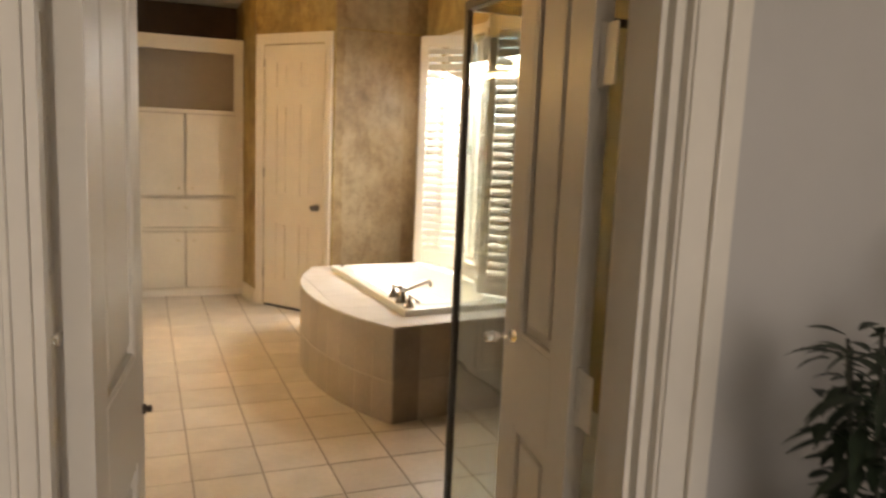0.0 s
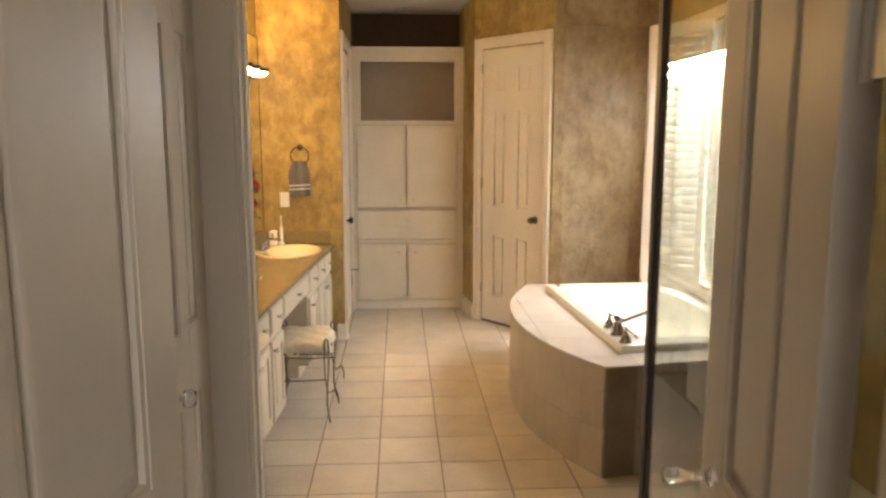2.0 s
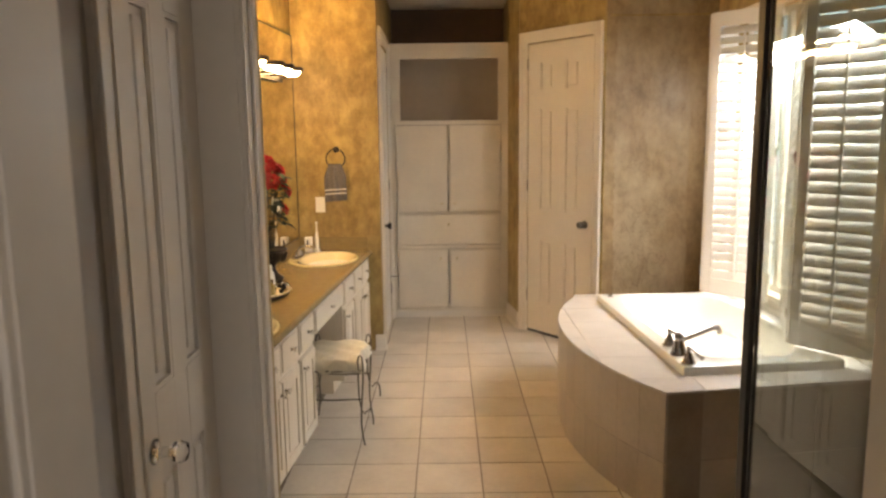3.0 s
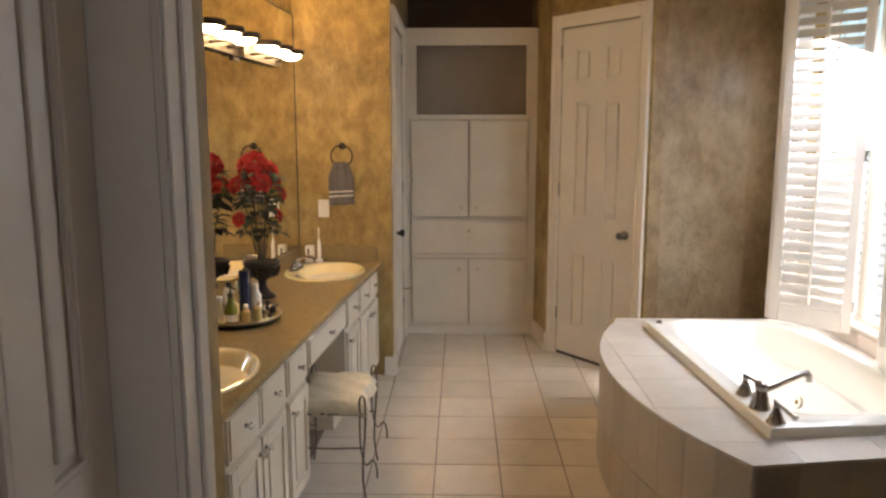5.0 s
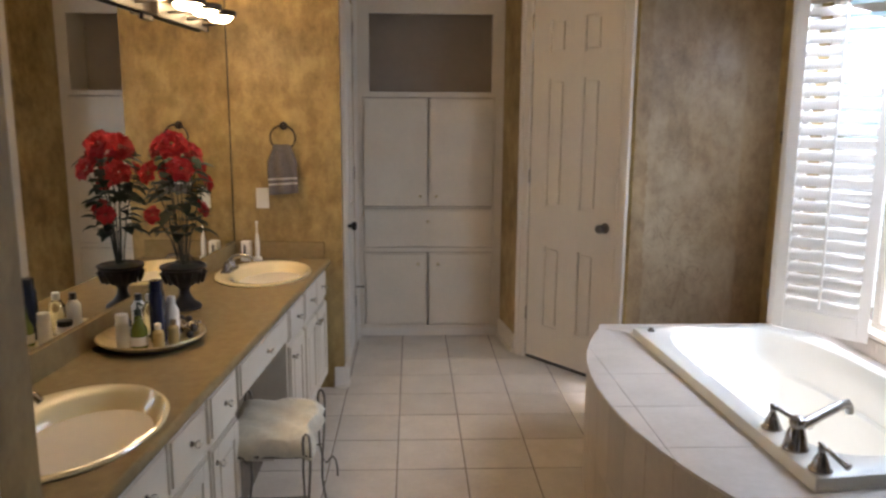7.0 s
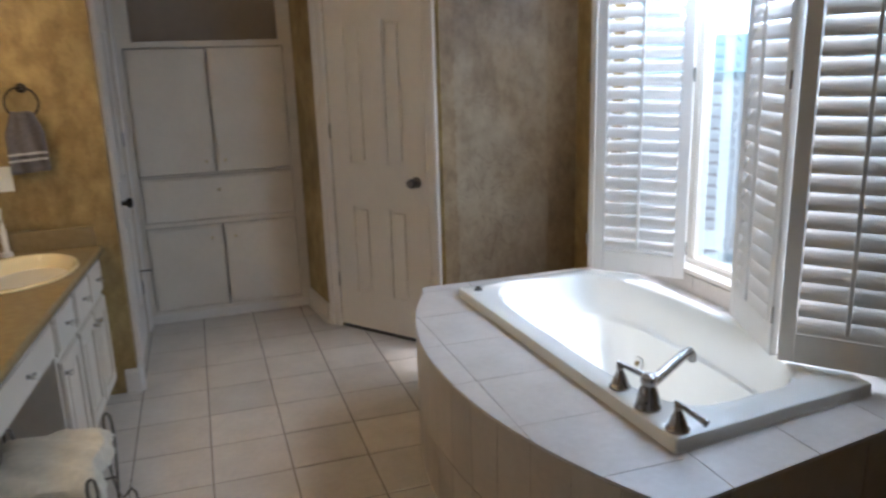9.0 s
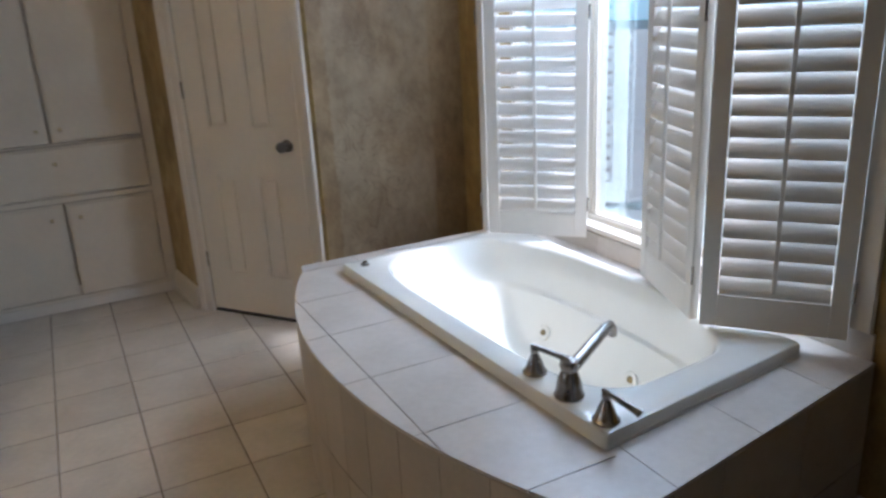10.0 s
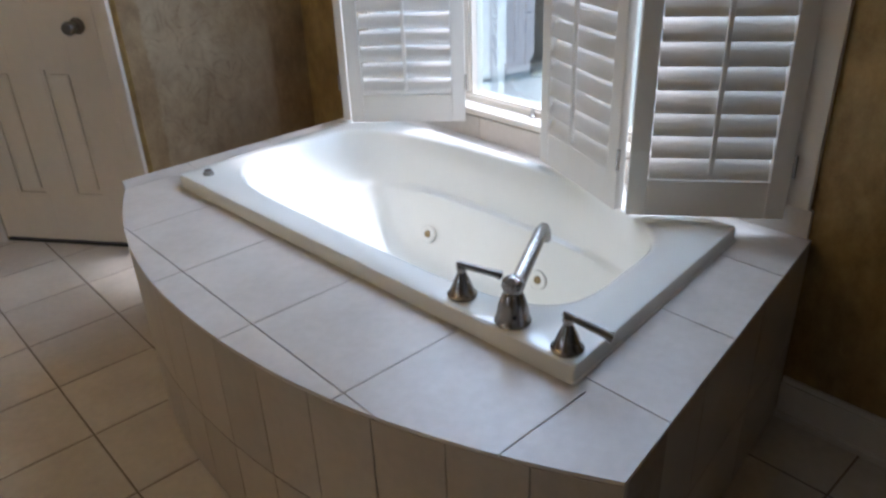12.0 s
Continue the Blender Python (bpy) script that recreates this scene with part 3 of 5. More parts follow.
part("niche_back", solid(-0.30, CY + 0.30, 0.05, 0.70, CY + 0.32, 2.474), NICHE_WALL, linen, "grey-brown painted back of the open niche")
part("niche_shelf", solid(-0.30, CY + 0.021, 1.80, 0.70, CY + 0.298, 1.83), CREAM, linen)
bm = solid(-0.345, CY - 0.018, 0.0, 0.741, CY - 0.0005, 0.062, bevel=0.004)
part("toe_moulding", bm, WHITE, linen)
for x0, x1, z0, z1, kx in ((-0.291, 0.185, 0.998, 1.787, 0.13), (0.195, 0.676, 0.998, 1.787, 0.25), (-0.291, 0.185, 0.086, 0.647, 0.115), (0.195, 0.676, 0.086, 0.647, 0.265)):
    bm = bmesh.new()
    lipped(bm, x0, x1, z0, z1, CY - 0.001, 0.028)
    if z1 < 1:
        box(bm, x0 + 0.03, CY - 0.0315, z0 + 0.03, x1 - 0.03, CY - 0.0293, z1 - 0.05)
    d = part("cabinet_door", bm, CREAM, linen)
    glass_knob(d, (kx, CY - 0.0295, 1.075 if z0 > 0.5 else 0.565), core=GILT)
bm = bmesh.new()
lipped(bm, -0.291, 0.676, 0.688, 0.977, CY - 0.001, 0.028)
d = part("drawer_front", bm, CREAM, linen)
glass_knob(d, (0.19, CY - 0.0295, 0.885), core=GILT)


# ---------------------------------------------------------------- bathtub and its deck
def lerp2(a, b, k):
    return (a[0] + (b[0] - a[0]) * k, a[1] + (b[1] - a[1]) * k)


TUB = ((1.262, -1.0), (2.065, -0.915), (2.06, 0.655), (1.186, 0.605))


def tub_at(u, v, z):
    """A place over the tub: u across from the room side to the window, v from its near to its far end."""
    x, y = lerp2(lerp2(TUB[0], TUB[1], u), lerp2(TUB[3], TUB[2], u), v)
    return Vector((x, y, z))


def deck_front(k, n=26):
    """The bowed front of the deck, from its far to its near corner."""
    s = k / n
    x, y = lerp2((1.065, 0.80), (1.14, -1.225), s)
    bow = 0.272 * (1 - abs(2 * (s - 0.52)) ** 2.15)
    return (x - max(0, bow), y)


ARC = [deck_front(k) for k in range(27)]
OUTLINE = ARC + [(2.197, -1.06), (2.197, 0.80)]


def clip(poly, nx, ny, c):
    """Keeps the side nx * x + ny * y <= c of a convex outline."""
    out = []
    for k, p in enumerate(poly):
        q = poly[(k + 1) % len(poly)]
        dp, dq = nx * p[0] + ny * p[1] - c, nx * q[0] + ny * q[1] - c
        if dp <= 0:
            out.append(p)
        if (dp < 0 < dq) or (dq < 0 < dp):
            t = dp / (dp - dq)
            out.append((p[0] + (q[0] - p[0]) * t, p[1] + (q[1] - p[1]) * t))
    return out


def beside(poly, a, b, gap=0.0):
    """Keeps what lies to the left of the way from a to b."""
    dx, dy = b[0] - a[0], b[1] - a[1]
    n = math.hypot(dx, dy)
    nx, ny = dy / n, -dx / n
    return clip(poly, nx, ny, nx * a[0] + ny * a[1] - gap)


deck = thing("tub_deck", "bow-fronted bathtub surround clad in beige grey ceramic tile", "tub surround")
inner = [(x + 0.012, y) for x, y in ARC] + [(2.195, -1.05), (2.195, 0.79)]
bm = bmesh.new()
lo = [bm.verts.new((x, y, -0.002)) for x, y in inner]
hi = [bm.verts.new((x, y, DECK - 0.010)) for x, y in inner]
for k in range(len(inner)):
    bm.faces.new((lo[k], lo[(k + 1) % len(inner)], hi[(k + 1) % len(inner)], hi[k]))
hole = [bm.verts.new((*tub_at(u, v, 0).xy, DECK - 0.010)) for u, v in ((0.03, 0.03), (0.97, 0.03), (0.97, 0.97), (0.03, 0.97))]
edges = [bm.edges.get((hi[k], hi[(k + 1) % len(hi)])) for k in range(len(hi))] + [bm.edges.new((hole[k], hole[(k + 1) % 4])) for k in range(4)]
bmesh.ops.triangle_fill(bm, edges=edges, use_beauty=True)
part("grout_bed", bm, DECK_GROUT, deck, "brown grout between the tiles")

G = 0.0016
DX, DY = [0.60, 0.922, 1.30, 1.63, 1.96, 2.30], [-1.40, -1.03, -0.692, -0.332, 0.03, 0.375, 0.72, 1.0]
A, B, C, D = TUB
rest = beside(OUTLINE, D, A)
STRIPS = [beside(OUTLINE, A, D), beside(rest, B, A), beside(rest, D, C), beside(beside(beside(rest, A, B), C, D), C, B)]
for strip, ys in zip(STRIPS, (DY, [-1.40, 1.0], DY, DY)):
    for x0, x1 in zip(DX, DX[1:]):
        for y0, y1 in zip(ys, ys[1:]):
            cell = clip(clip(clip(clip(strip, -1, 0, -x0 - G), 1, 0, x1 - G), 0, -1, -y0 - G), 0, 1, y1 - G)
            area = sum(p[0] * q[1] - q[0] * p[1] for p, q in zip(cell, cell[1:] + cell[:1])) / 2 if len(cell) > 2 else 0
            if abs(area) > 0.0002:
                part("tile", prism(bmesh.new(), cell, DECK - 0.0095, DECK), DECK_TILE, deck)


def skirt(points, step, rows):
    """Upright tiles along a line of the deck's foot."""
    lens = [0.0]
    for p, q in zip(points, points[1:]):
        lens.append(lens[-1] + math.dist(p, q))

    def at(s):
        for k in range(len(points) - 1):
            if s <= lens[k + 1] or k == len(points) - 2:
                return lerp2(points[k], points[k + 1], (s - lens[k]) / (lens[k + 1] - lens[k]))
    count = max(1, round(lens[-1] / step))
    wide = lens[-1] / count
    for k in range(count):
        p, m, q = at(k * wide + G), at((k + 0.5) * wide), at((k + 1) * wide - G)
        d = Vector((q[0] - p[0], q[1] - p[1])).normalized()
        n = Vector((d.y, -d.x))
        if n.dot(Vector((p[0] - 1.6, p[1] + 0.2))) < 0:
            n = -n
        out = [p, m, q, (q[0] - n.x * 0.010, q[1] - n.y * 0.010), (m[0] - n.x * 0.010, m[1] - n.y * 0.010), (p[0] - n.x * 0.010, p[1] - n.y * 0.010)]
        for z0, z1 in rows:
            part("tile", prism(bmesh.new(), out, z0, z1), SHADED_TILE, deck)


ROWS_Z = ((0.001, 0.248), (0.252, DECK - 0.0115))
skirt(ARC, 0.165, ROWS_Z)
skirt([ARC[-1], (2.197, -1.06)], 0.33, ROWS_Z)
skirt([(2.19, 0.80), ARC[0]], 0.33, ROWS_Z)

# row of tile under the window
sillrow = thing("tub_backsplash", "low row of beige tile between the tub deck and window", "backsplash", kind="structure")
for k in range(6):
    part("tile", solid(2.19, -1.05 + k * 0.31, DECK + 0.001, 2.1995, -1.05 + k * 0.31 + 0.306, 0.662), DECK_TILE, sillrow)


def tub_ring(u0, u1, v0, v1, z, power, bow, n=120):
    """A rounded rectangle over the tub at one height; bow draws its window side in towards both ends."""
    out = []
    for k in range(n):
        a = k * math.tau / n
        c, s = math.cos(a), math.sin(a)
        across, lengthways = math.copysign(abs(c) ** (2 / power), c), math.copysign(abs(s) ** (2 / power), s)
        u = (u0 + u1) / 2 + (u1 - u0) / 2 * across - bow * max(0, across) * lengthways ** 2
        out.append(tub_at(u, (v0 + v1) / 2 + (v1 - v0) / 2 * lengthways, z))
    return out


tub = thing("bathtub", "cream white acrylic drop-in whirlpool bathtub, empty", "bathtub")
bm = bmesh.new()
# rim, lip, upper wall, armrest ledge, lower wall, floor; the far end slopes as a backrest
RINGS = [(-0.003, 1.003, -0.002, 1.002, DECK - 0.004, 110.0), (-0.003, 1.003, -0.002, 1.002, DECK + 0.003, 110.0), (0, 1, 0, 1, DECK + 0.006, 110.0), (0, 1, 0, 1, RIM - 0.010, 110.0),
         (0.004, 0.996, 0.002, 0.998, RIM - 0.003, 110.0), (0.012, 0.988, 0.006, 0.994, RIM, 110.0),
         (0.092, 0.962, 0.066, 0.965, RIM, 4.6), (0.100, 0.955, 0.072, 0.960, RIM - 0.003, 4.6), (0.108, 0.948, 0.078, 0.953, RIM - 0.014, 4.6), (0.124, 0.920, 0.086, 0.925, 0.52, 4.8),
         (0.134, 0.902, 0.092, 0.902, 0.455, 5.0), (0.138, 0.894, 0.094, 0.896, 0.440, 5.0), (0.148, 0.868, 0.097, 0.888, 0.432, 5.2), (0.152, 0.862, 0.099, 0.882, 0.420, 5.2),
         (0.170, 0.838, 0.114, 0.825, 0.285, 5.4), (0.185, 0.820, 0.128, 0.775, 0.195, 5.2), (0.215, 0.79, 0.155, 0.735, 0.160, 4.8), (0.27, 0.74, 0.20, 0.68, 0.147, 4.2), (0.42, 0.58, 0.35, 0.50, 0.14, 2.6)]
BOWS = [0] * 6 + [0.13, 0.13, 0.13, 0.11, 0.09, 0.085, 0.06, 0.055] + [0.03] * 5
rings = [[bm.verts.new(c) for c in tub_ring(*ring, bow)] for ring, bow in zip(RINGS, BOWS)]
for a, b in zip(rings, rings[1:]):
    for k in range(len(a)):
        bm.faces.new((a[k], a[(k + 1) % len(a)], b[(k + 1) % len(a)], b[k]))
bm.faces.new(rings[-1])
part("shell", bm, ACRYLIC, tub, smooth=True)


def jet(at, way):
    m = look(at, Vector(at) + Vector(way)) @ pose(0, 0, 0, 180, 0, 0)
    j = part("jet", lathe(bmesh.new(), [(0, 0.004), (0.014, 0.004), (0.017, 0.008), (0.030, 0.009), (0.034, 0.005), (0.034, -0.004)], 20, m), ACRYLIC, tub, "round cream whirlpool jet", True)
    part("nozzle", lathe(bmesh.new(), [(0.013, 0.0045), (0.012, 0.010), (0.006, 0.011), (0.005, 0.006), (0, 0.006)], 14, m), BRASS, j, "dull brass nozzle", True)


jet(tub_at(0.832, 0.37, 0.285), (-1, 0.03, 0.35))
jet(tub_at(0.814, 0.70, 0.285), (-1, -0.05, 0.35))
jet(tub_at(0.55, 0.118, 0.285), (-0.1, 1, 0.35))
part("air_button", lathe(bmesh.new(), [(0, 0), (0.018, 0), (0.018, 0.006), (0.012, 0.010), (0.012, 0.016), (0, 0.018)], 16, Matrix.Translation(tub_at(0.075, 0.945, RIM))), NICKEL, tub, "small metal air control button", True)

# roman tub filler
faucet = thing("tub_faucet", "brushed nickel roman tub filler with two lever handles", "faucet", pose(1.302, -0.80, RIM))
part("spout_base", lathe(bmesh.new(), [(0, 0), (0.040, 0), (0.041, 0.006), (0.037, 0.012), (0.033, 0.040), (0.025, 0.066), (0.020, 0.074), (0.023, 0.080), (0.026, 0.090), (0.023, 0.103), (0.012, 0.111), (0, 0.113)], 24), NICKEL, faucet, "", True)
bm = bmesh.new()
sp = Vector((0.247, 0.118, 0)).normalized()
tube(bm, [sp * 0.005 + Vector((0, 0, 0.074)), sp * 0.06 + Vector((0, 0, 0.082)), sp * 0.14 + Vector((0, 0, 0.097)), sp * 0.215 + Vector((0, 0, 0.110)), sp * 0.246 + Vector((0, 0, 0.108)),
          sp * 0.260 + Vector((0, 0, 0.094)), sp * 0.264 + Vector((0, 0, 0.072))], 0.018, 14, ends=0.014)
part("spout", bm, NICKEL, faucet, "", True)
part("set_screw", lathe(bmesh.new(), [(0, 0), (0.0045, 0), (0.0045, 0.002), (0, 0.0025)], 10, look((-0.023, -0.026, 0.030), (0.2, 0.2, 0.022))), BLACK, faucet, "small dark screw hole", True)
for dy, way in ((0.158, Vector((0.72, -0.69, 0))), (-0.150, Vector((0.40, -0.92, 0)))):
    h = part("handle_base", lathe(bmesh.new(), [(0, 0), (0.034, 0), (0.035, 0.006), (0.029, 0.011), (0.021, 0.036), (0.013, 0.053), (0.010, 0.062), (0.013, 0.069), (0.011, 0.077), (0, 0.080)], 20, pose(0, dy, 0)), NICKEL, faucet, "", True)
    bm = bmesh.new()
    tube(bm, [Vector((0, dy, 0.080 - 0.34 * q)) + way * q for q in (-0.012, 0.0, 0.03, 0.06, 0.078, 0.084)], 0.0062, 12, ends=0.0105)
    tube(bm, [Vector((0, dy, 0.080 - 0.34 * q)) + way * q for q in (0.0845, 0.090)], 0.0118, 12)
    part("lever", bm, NICKEL, h, "", True)


# ---------------------------------------------------------------- window with bifold shutters
window = tagged(new("window_1"), "tall white-framed window over the bathtub", "window", kind="structure")
bm = bmesh.new()
WY0, WY1, WZ0, WZ1 = -0.988, 0.958, 0.667, 2.458
for y0, y1, z0, z1 in ((WY0, WY0 + 0.045, WZ0, WZ1), (WY1 - 0.045, WY1, WZ0, WZ1), (WY0 + 0.045, WY1 - 0.045, WZ0, WZ0 + 0.05), (WY0 + 0.045, WY1 - 0.045, WZ1 - 0.045, WZ1), (-0.385, -0.325, WZ0 + 0.05, WZ1 - 0.045), (0.30, 0.36, WZ0 + 0.05, WZ1 - 0.045)):
    box(bm, 2.27, y0, z0, 2.33, y1, z1)
    box(bm, 2.262, y0 + 0.01, z0 + 0.008, 2.27, y1 - 0.01, z1 - 0.008)
part("window_frame", bm, WHITE, window)
part("window_sill", solid(2.188, WY0 + 0.001, WZ0, 2.269, WY1 - 0.001, WZ0 + 0.022, bevel=0.004), WHITE, window)
bm = bmesh.new()
for y0, y1 in ((WY0 - 0.055, WY0 + 0.012), (WY1 - 0.012, WY1 + 0.055)):
    box(bm, 2.178, y0, WZ0 - 0.003, 2.1985, y1, WZ1 + 0.06, bevel=0.004)
box(bm, 2.178, WY0 + 0.0125, WZ1 - 0.012, 2.1985, WY1 - 0.0125, WZ1 + 0.06, bevel=0.004)
part("window_casing", bm, WHITE, window)
for y0, y1 in ((WY0 + 0.045, -0.385), (-0.325, 0.30), (0.36, WY1 - 0.045)):
    pane = part("pane", solid(2.296, y0, WZ0 + 0.05, 2.300, y1, WZ1 - 0.045), PANE, window)
    pane.visible_shadow = False
latch = part("sash_latch", lathe(bmesh.new(), [(0, 0), (0.012, 0), (0.012, 0.008), (0.006, 0.012), (0.006, 0.03), (0, 0.032)], 12, pose(2.255, -0.02, WZ0 + 0.022)), NICKEL, window, "small metal crank", True)

PANEL_W, PANEL_Z0, PANEL_Z1 = 0.462, 0.632, 2.452


def shutter(a, b, label, tilt):
    """A louvred panel from plan point a to b, its front to the left of that way."""
    a, b = Vector((*a, 0)), Vector((*b, 0))
    d = (b - a).normalized()
    m = Matrix(((d.x, -d.y, 0, a.x), (d.y, d.x, 0, a.y), (0, 0, 1, PANEL_Z0), (0, 0, 0, 1)))
    w, h = (b - a).length, PANEL_Z1 - PANEL_Z0
    ob = thing("shutter_panel", label, "shutter", m, group="bathtub window shutters")
    for x0, x1 in ((0.002, 0.052), (w - 0.052, w - 0.002)):
        part("stile", solid(x0, -0.014, 0, x1, 0.014, h, bevel=0.003), SHUTTER_WHITE, ob)
    part("rail", solid(0.0525, -0.013, 0, w - 0.0525, 0.013, 0.105, bevel=0.002), SHUTTER_WHITE, ob)
    part("rail", solid(0.0525, -0.013, h - 0.09, w - 0.0525, 0.013, h, bevel=0.002), SHUTTER_WHITE, ob)
    n = 27
    pitch = (h - 0.195) / n
    bm = bmesh.new()
    prof = [(math.cos(k * math.tau / 10) * 0.0315, math.sin(k * math.tau / 10) * 0.0048) for k in range(10)]
    ends = [[bm.verts.new((x, py, pz)) for py, pz in prof] for x in (0.0545, w - 0.0545)]
    for k in range(10):
        bm.faces.new((ends[0][k], ends[0][(k + 1) % 10], ends[1][(k + 1) % 10], ends[1][k]))
    bm.faces.new(ends[0])
    bm.faces.new(list(reversed(ends[1])))
    blade = finish(bm, "louvre", SHUTTER_WHITE, True)
    for k in range(n):
        ob2 = new("louvre", blade)
        ob2.parent = ob
        ob2.matrix_basis = pose(0, 0, 0.105 + pitch * (k + 0.5), tilt + 1.5 * math.sin(k * 2.3), 0, 0)
    bm = solid(w / 2 - 0.006, 0.026, 0.13, w / 2 + 0.006, 0.036, h - 0.12, bevel=0.002)
    part("tilt_rod", bm, SHUTTER_WHITE, ob)
    for z in (0.12, h * 0.5, h - 0.14):
        part("hinge", lathe(bmesh.new(), [(0, 0), (0.005, 0), (0.005, 0.06), (0, 0.06)], 8, pose(-0.003, 0.016, z)), NICKEL, ob, "", True)
    return ob


FOLD_L, FOLD_R = (1.895, 0.612), (1.908, -0.655)
shutter((FOLD_L[0], FOLD_L[1] + 0.005), (2.185, 0.955), "white louvred bifold shutter panel folded into the room", -50)
shutter((2.20, 0.265), (FOLD_L[0] + 0.004, FOLD_L[1] - 0.022), "white louvred bifold shutter panel angled back to the window", -50)
shutter((FOLD_R[0] + 0.006, FOLD_R[1] + 0.018), (2.078, -0.222), "white louvred bifold shutter panel angled back to the window", -64)
shutter((2.168, -0.984), (FOLD_R[0], FOLD_R[1] - 0.006), "white louvred bifold shutter panel folded into the room", -64)


# ---------------------------------------------------------------- vanity
CT = 0.822
unit_fronts = 0.535


def vanity_unit(y0, y1, label, fronts):
    """One cabinet of the vanity in the wall's own frame. fronts: (kind, y0, y1, z0, z1, knob y, knob z)."""
    ob = thing("vanity_cabinet", label, "cabinet", VAN, group="vanity cabinets")
    bm = solid(0.001, y0 + 0.001, 0.09, unit_fronts - 0.019, y1 - 0.001, CT - 0.042)
    box(bm, 0.001, y0 + 0.001, 0.0, unit_fronts - 0.075, y1 - 0.001, 0.0895)
    part("body", bm, CREAM, ob)
    part("face_frame", solid(unit_fronts - 0.0188, y0 + 0.001, 0.09, unit_fronts, y1 - 0.001, CT - 0.042), CREAM, ob)
    for kind, a, b, z0, z1, ky, kz in fronts:
        bm = solid(unit_fronts + 0.0005, a, z0, unit_fronts + 0.011, b, z1)
        if kind == "drawer":
            box(bm, unit_fronts + 0.0112, a + 0.012, z0 + 0.012, unit_fronts + 0.019, b - 0.012, z1 - 0.012, bevel=0.003)
        else:
            for q in ((a + 0.006, z0 + 0.006, a + 0.055, z1 - 0.006), (b - 0.055, z0 + 0.006, b - 0.006, z1 - 0.006), (a + 0.0552, z0 + 0.006, b - 0.0552, z0 + 0.06), (a + 0.0552, z1 - 0.06, b - 0.0552, z1 - 0.006)):
                box(bm, unit_fronts + 0.0112, q[0], q[1], unit_fronts + 0.019, q[2], q[3], bevel=0.002)
            if b - a > 0.16:
                box(bm, unit_fronts + 0.0112, a + 0.078, z0 + 0.083, unit_fronts + 0.017, b - 0.078, z1 - 0.083, bevel=0.004)
        f = part("drawer_front" if kind == "drawer" else "cabinet_door", bm, CREAM, ob)
        glass_knob(f, (unit_fronts + 0.0192, ky, kz), facing=0)
    return ob


TOPZ = (0.60, 0.765)
DOORZ = (0.11, 0.575)


def sink_base(y0, y1, label):
    c = (y0 + y1) / 2
    return vanity_unit(y0, y1, label, [("drawer", y0 + 0.02, c - 0.01, *TOPZ, (y0 + c) / 2, 0.685), ("drawer", c + 0.01, y1 - 0.02, *TOPZ, (y1 + c) / 2, 0.685),
                                       ("door", y0 + 0.02, c - 0.004, *DOORZ, c - 0.035, 0.52), ("door", c + 0.004, y1 - 0.02, *DOORZ, c + 0.035, 0.52)])


def narrow(y0, y1, label):
    c = (y0 + y1) / 2
    return vanity_unit(y0, y1, label, [("drawer", y0 + 0.02, y1 - 0.02, *TOPZ, c, 0.685), ("door", y0 + 0.02, y1 - 0.02, *DOORZ, y0 + 0.05, 0.52)])


Y0 = -1.43
sink_base(Y0 + 0.80, -0.004, "cream white vanity cabinet with drawers over panelled doors under a sink")
narrow(Y0 + 0.455, Y0 + 0.80, "narrow cream white vanity cabinet with drawer and door")
narrow(Y0 - 0.66, Y0 - 0.335, "narrow cream white vanity cabinet with drawer and door")
sink_base(Y0 - 1.31, Y0 - 0.66, "cream white vanity cabinet with drawers over panelled doors under a sink")
narrow(Y0 - 1.70, Y0 - 1.31, "narrow cream white vanity cabinet with drawer and door")
narrow(Y0 - 2.12, Y0 - 1.70, "narrow cream white vanity cabinet with drawer and door")
apron = thing("knee_drawer", "cream white drawer over the vanity's knee space", "drawer", VAN)
bm = solid(0.10, Y0 - 0.333, 0.615, unit_fronts - 0.001, Y0 + 0.453, CT - 0.042)
part("body", bm, CREAM, apron)
bm = solid(unit_fronts, Y0 - 0.315, 0.62, unit_fronts + 0.011, Y0 + 0.435, 0.765)
box(bm, unit_fronts + 0.0112, Y0 - 0.303, 0.632, unit_fronts + 0.019, Y0 + 0.423, 0.753, bevel=0.003)
f = part("drawer_front", bm, CREAM, apron)
glass_knob(f, (unit_fronts + 0.0192, Y0 + 0.06, 0.69), facing=0)
tagged(part("knee_wall", solid(0.001, Y0 - 0.333, 0.0, 0.012, Y0 + 0.453, 0.60), CREAM, apron), "cream painted panel at the back of the knee space")

# worktop with two oval cut-outs
SINKS = [(0.30, Y0 + 0.975), (0.305, Y0 - 1.04)]
SRU, SRY = 0.248, 0.325


def ellipse(cx, cy, ru, ry, n=40):
    return [(cx + ru * math.cos(k * math.tau / n), cy + ry * math.sin(k * math.tau / n)) for k in range(n)]


top = thing("vanity_worktop", "long taupe solid-surface vanity worktop with low backsplash", "worktop", VAN)
bm = bmesh.new()
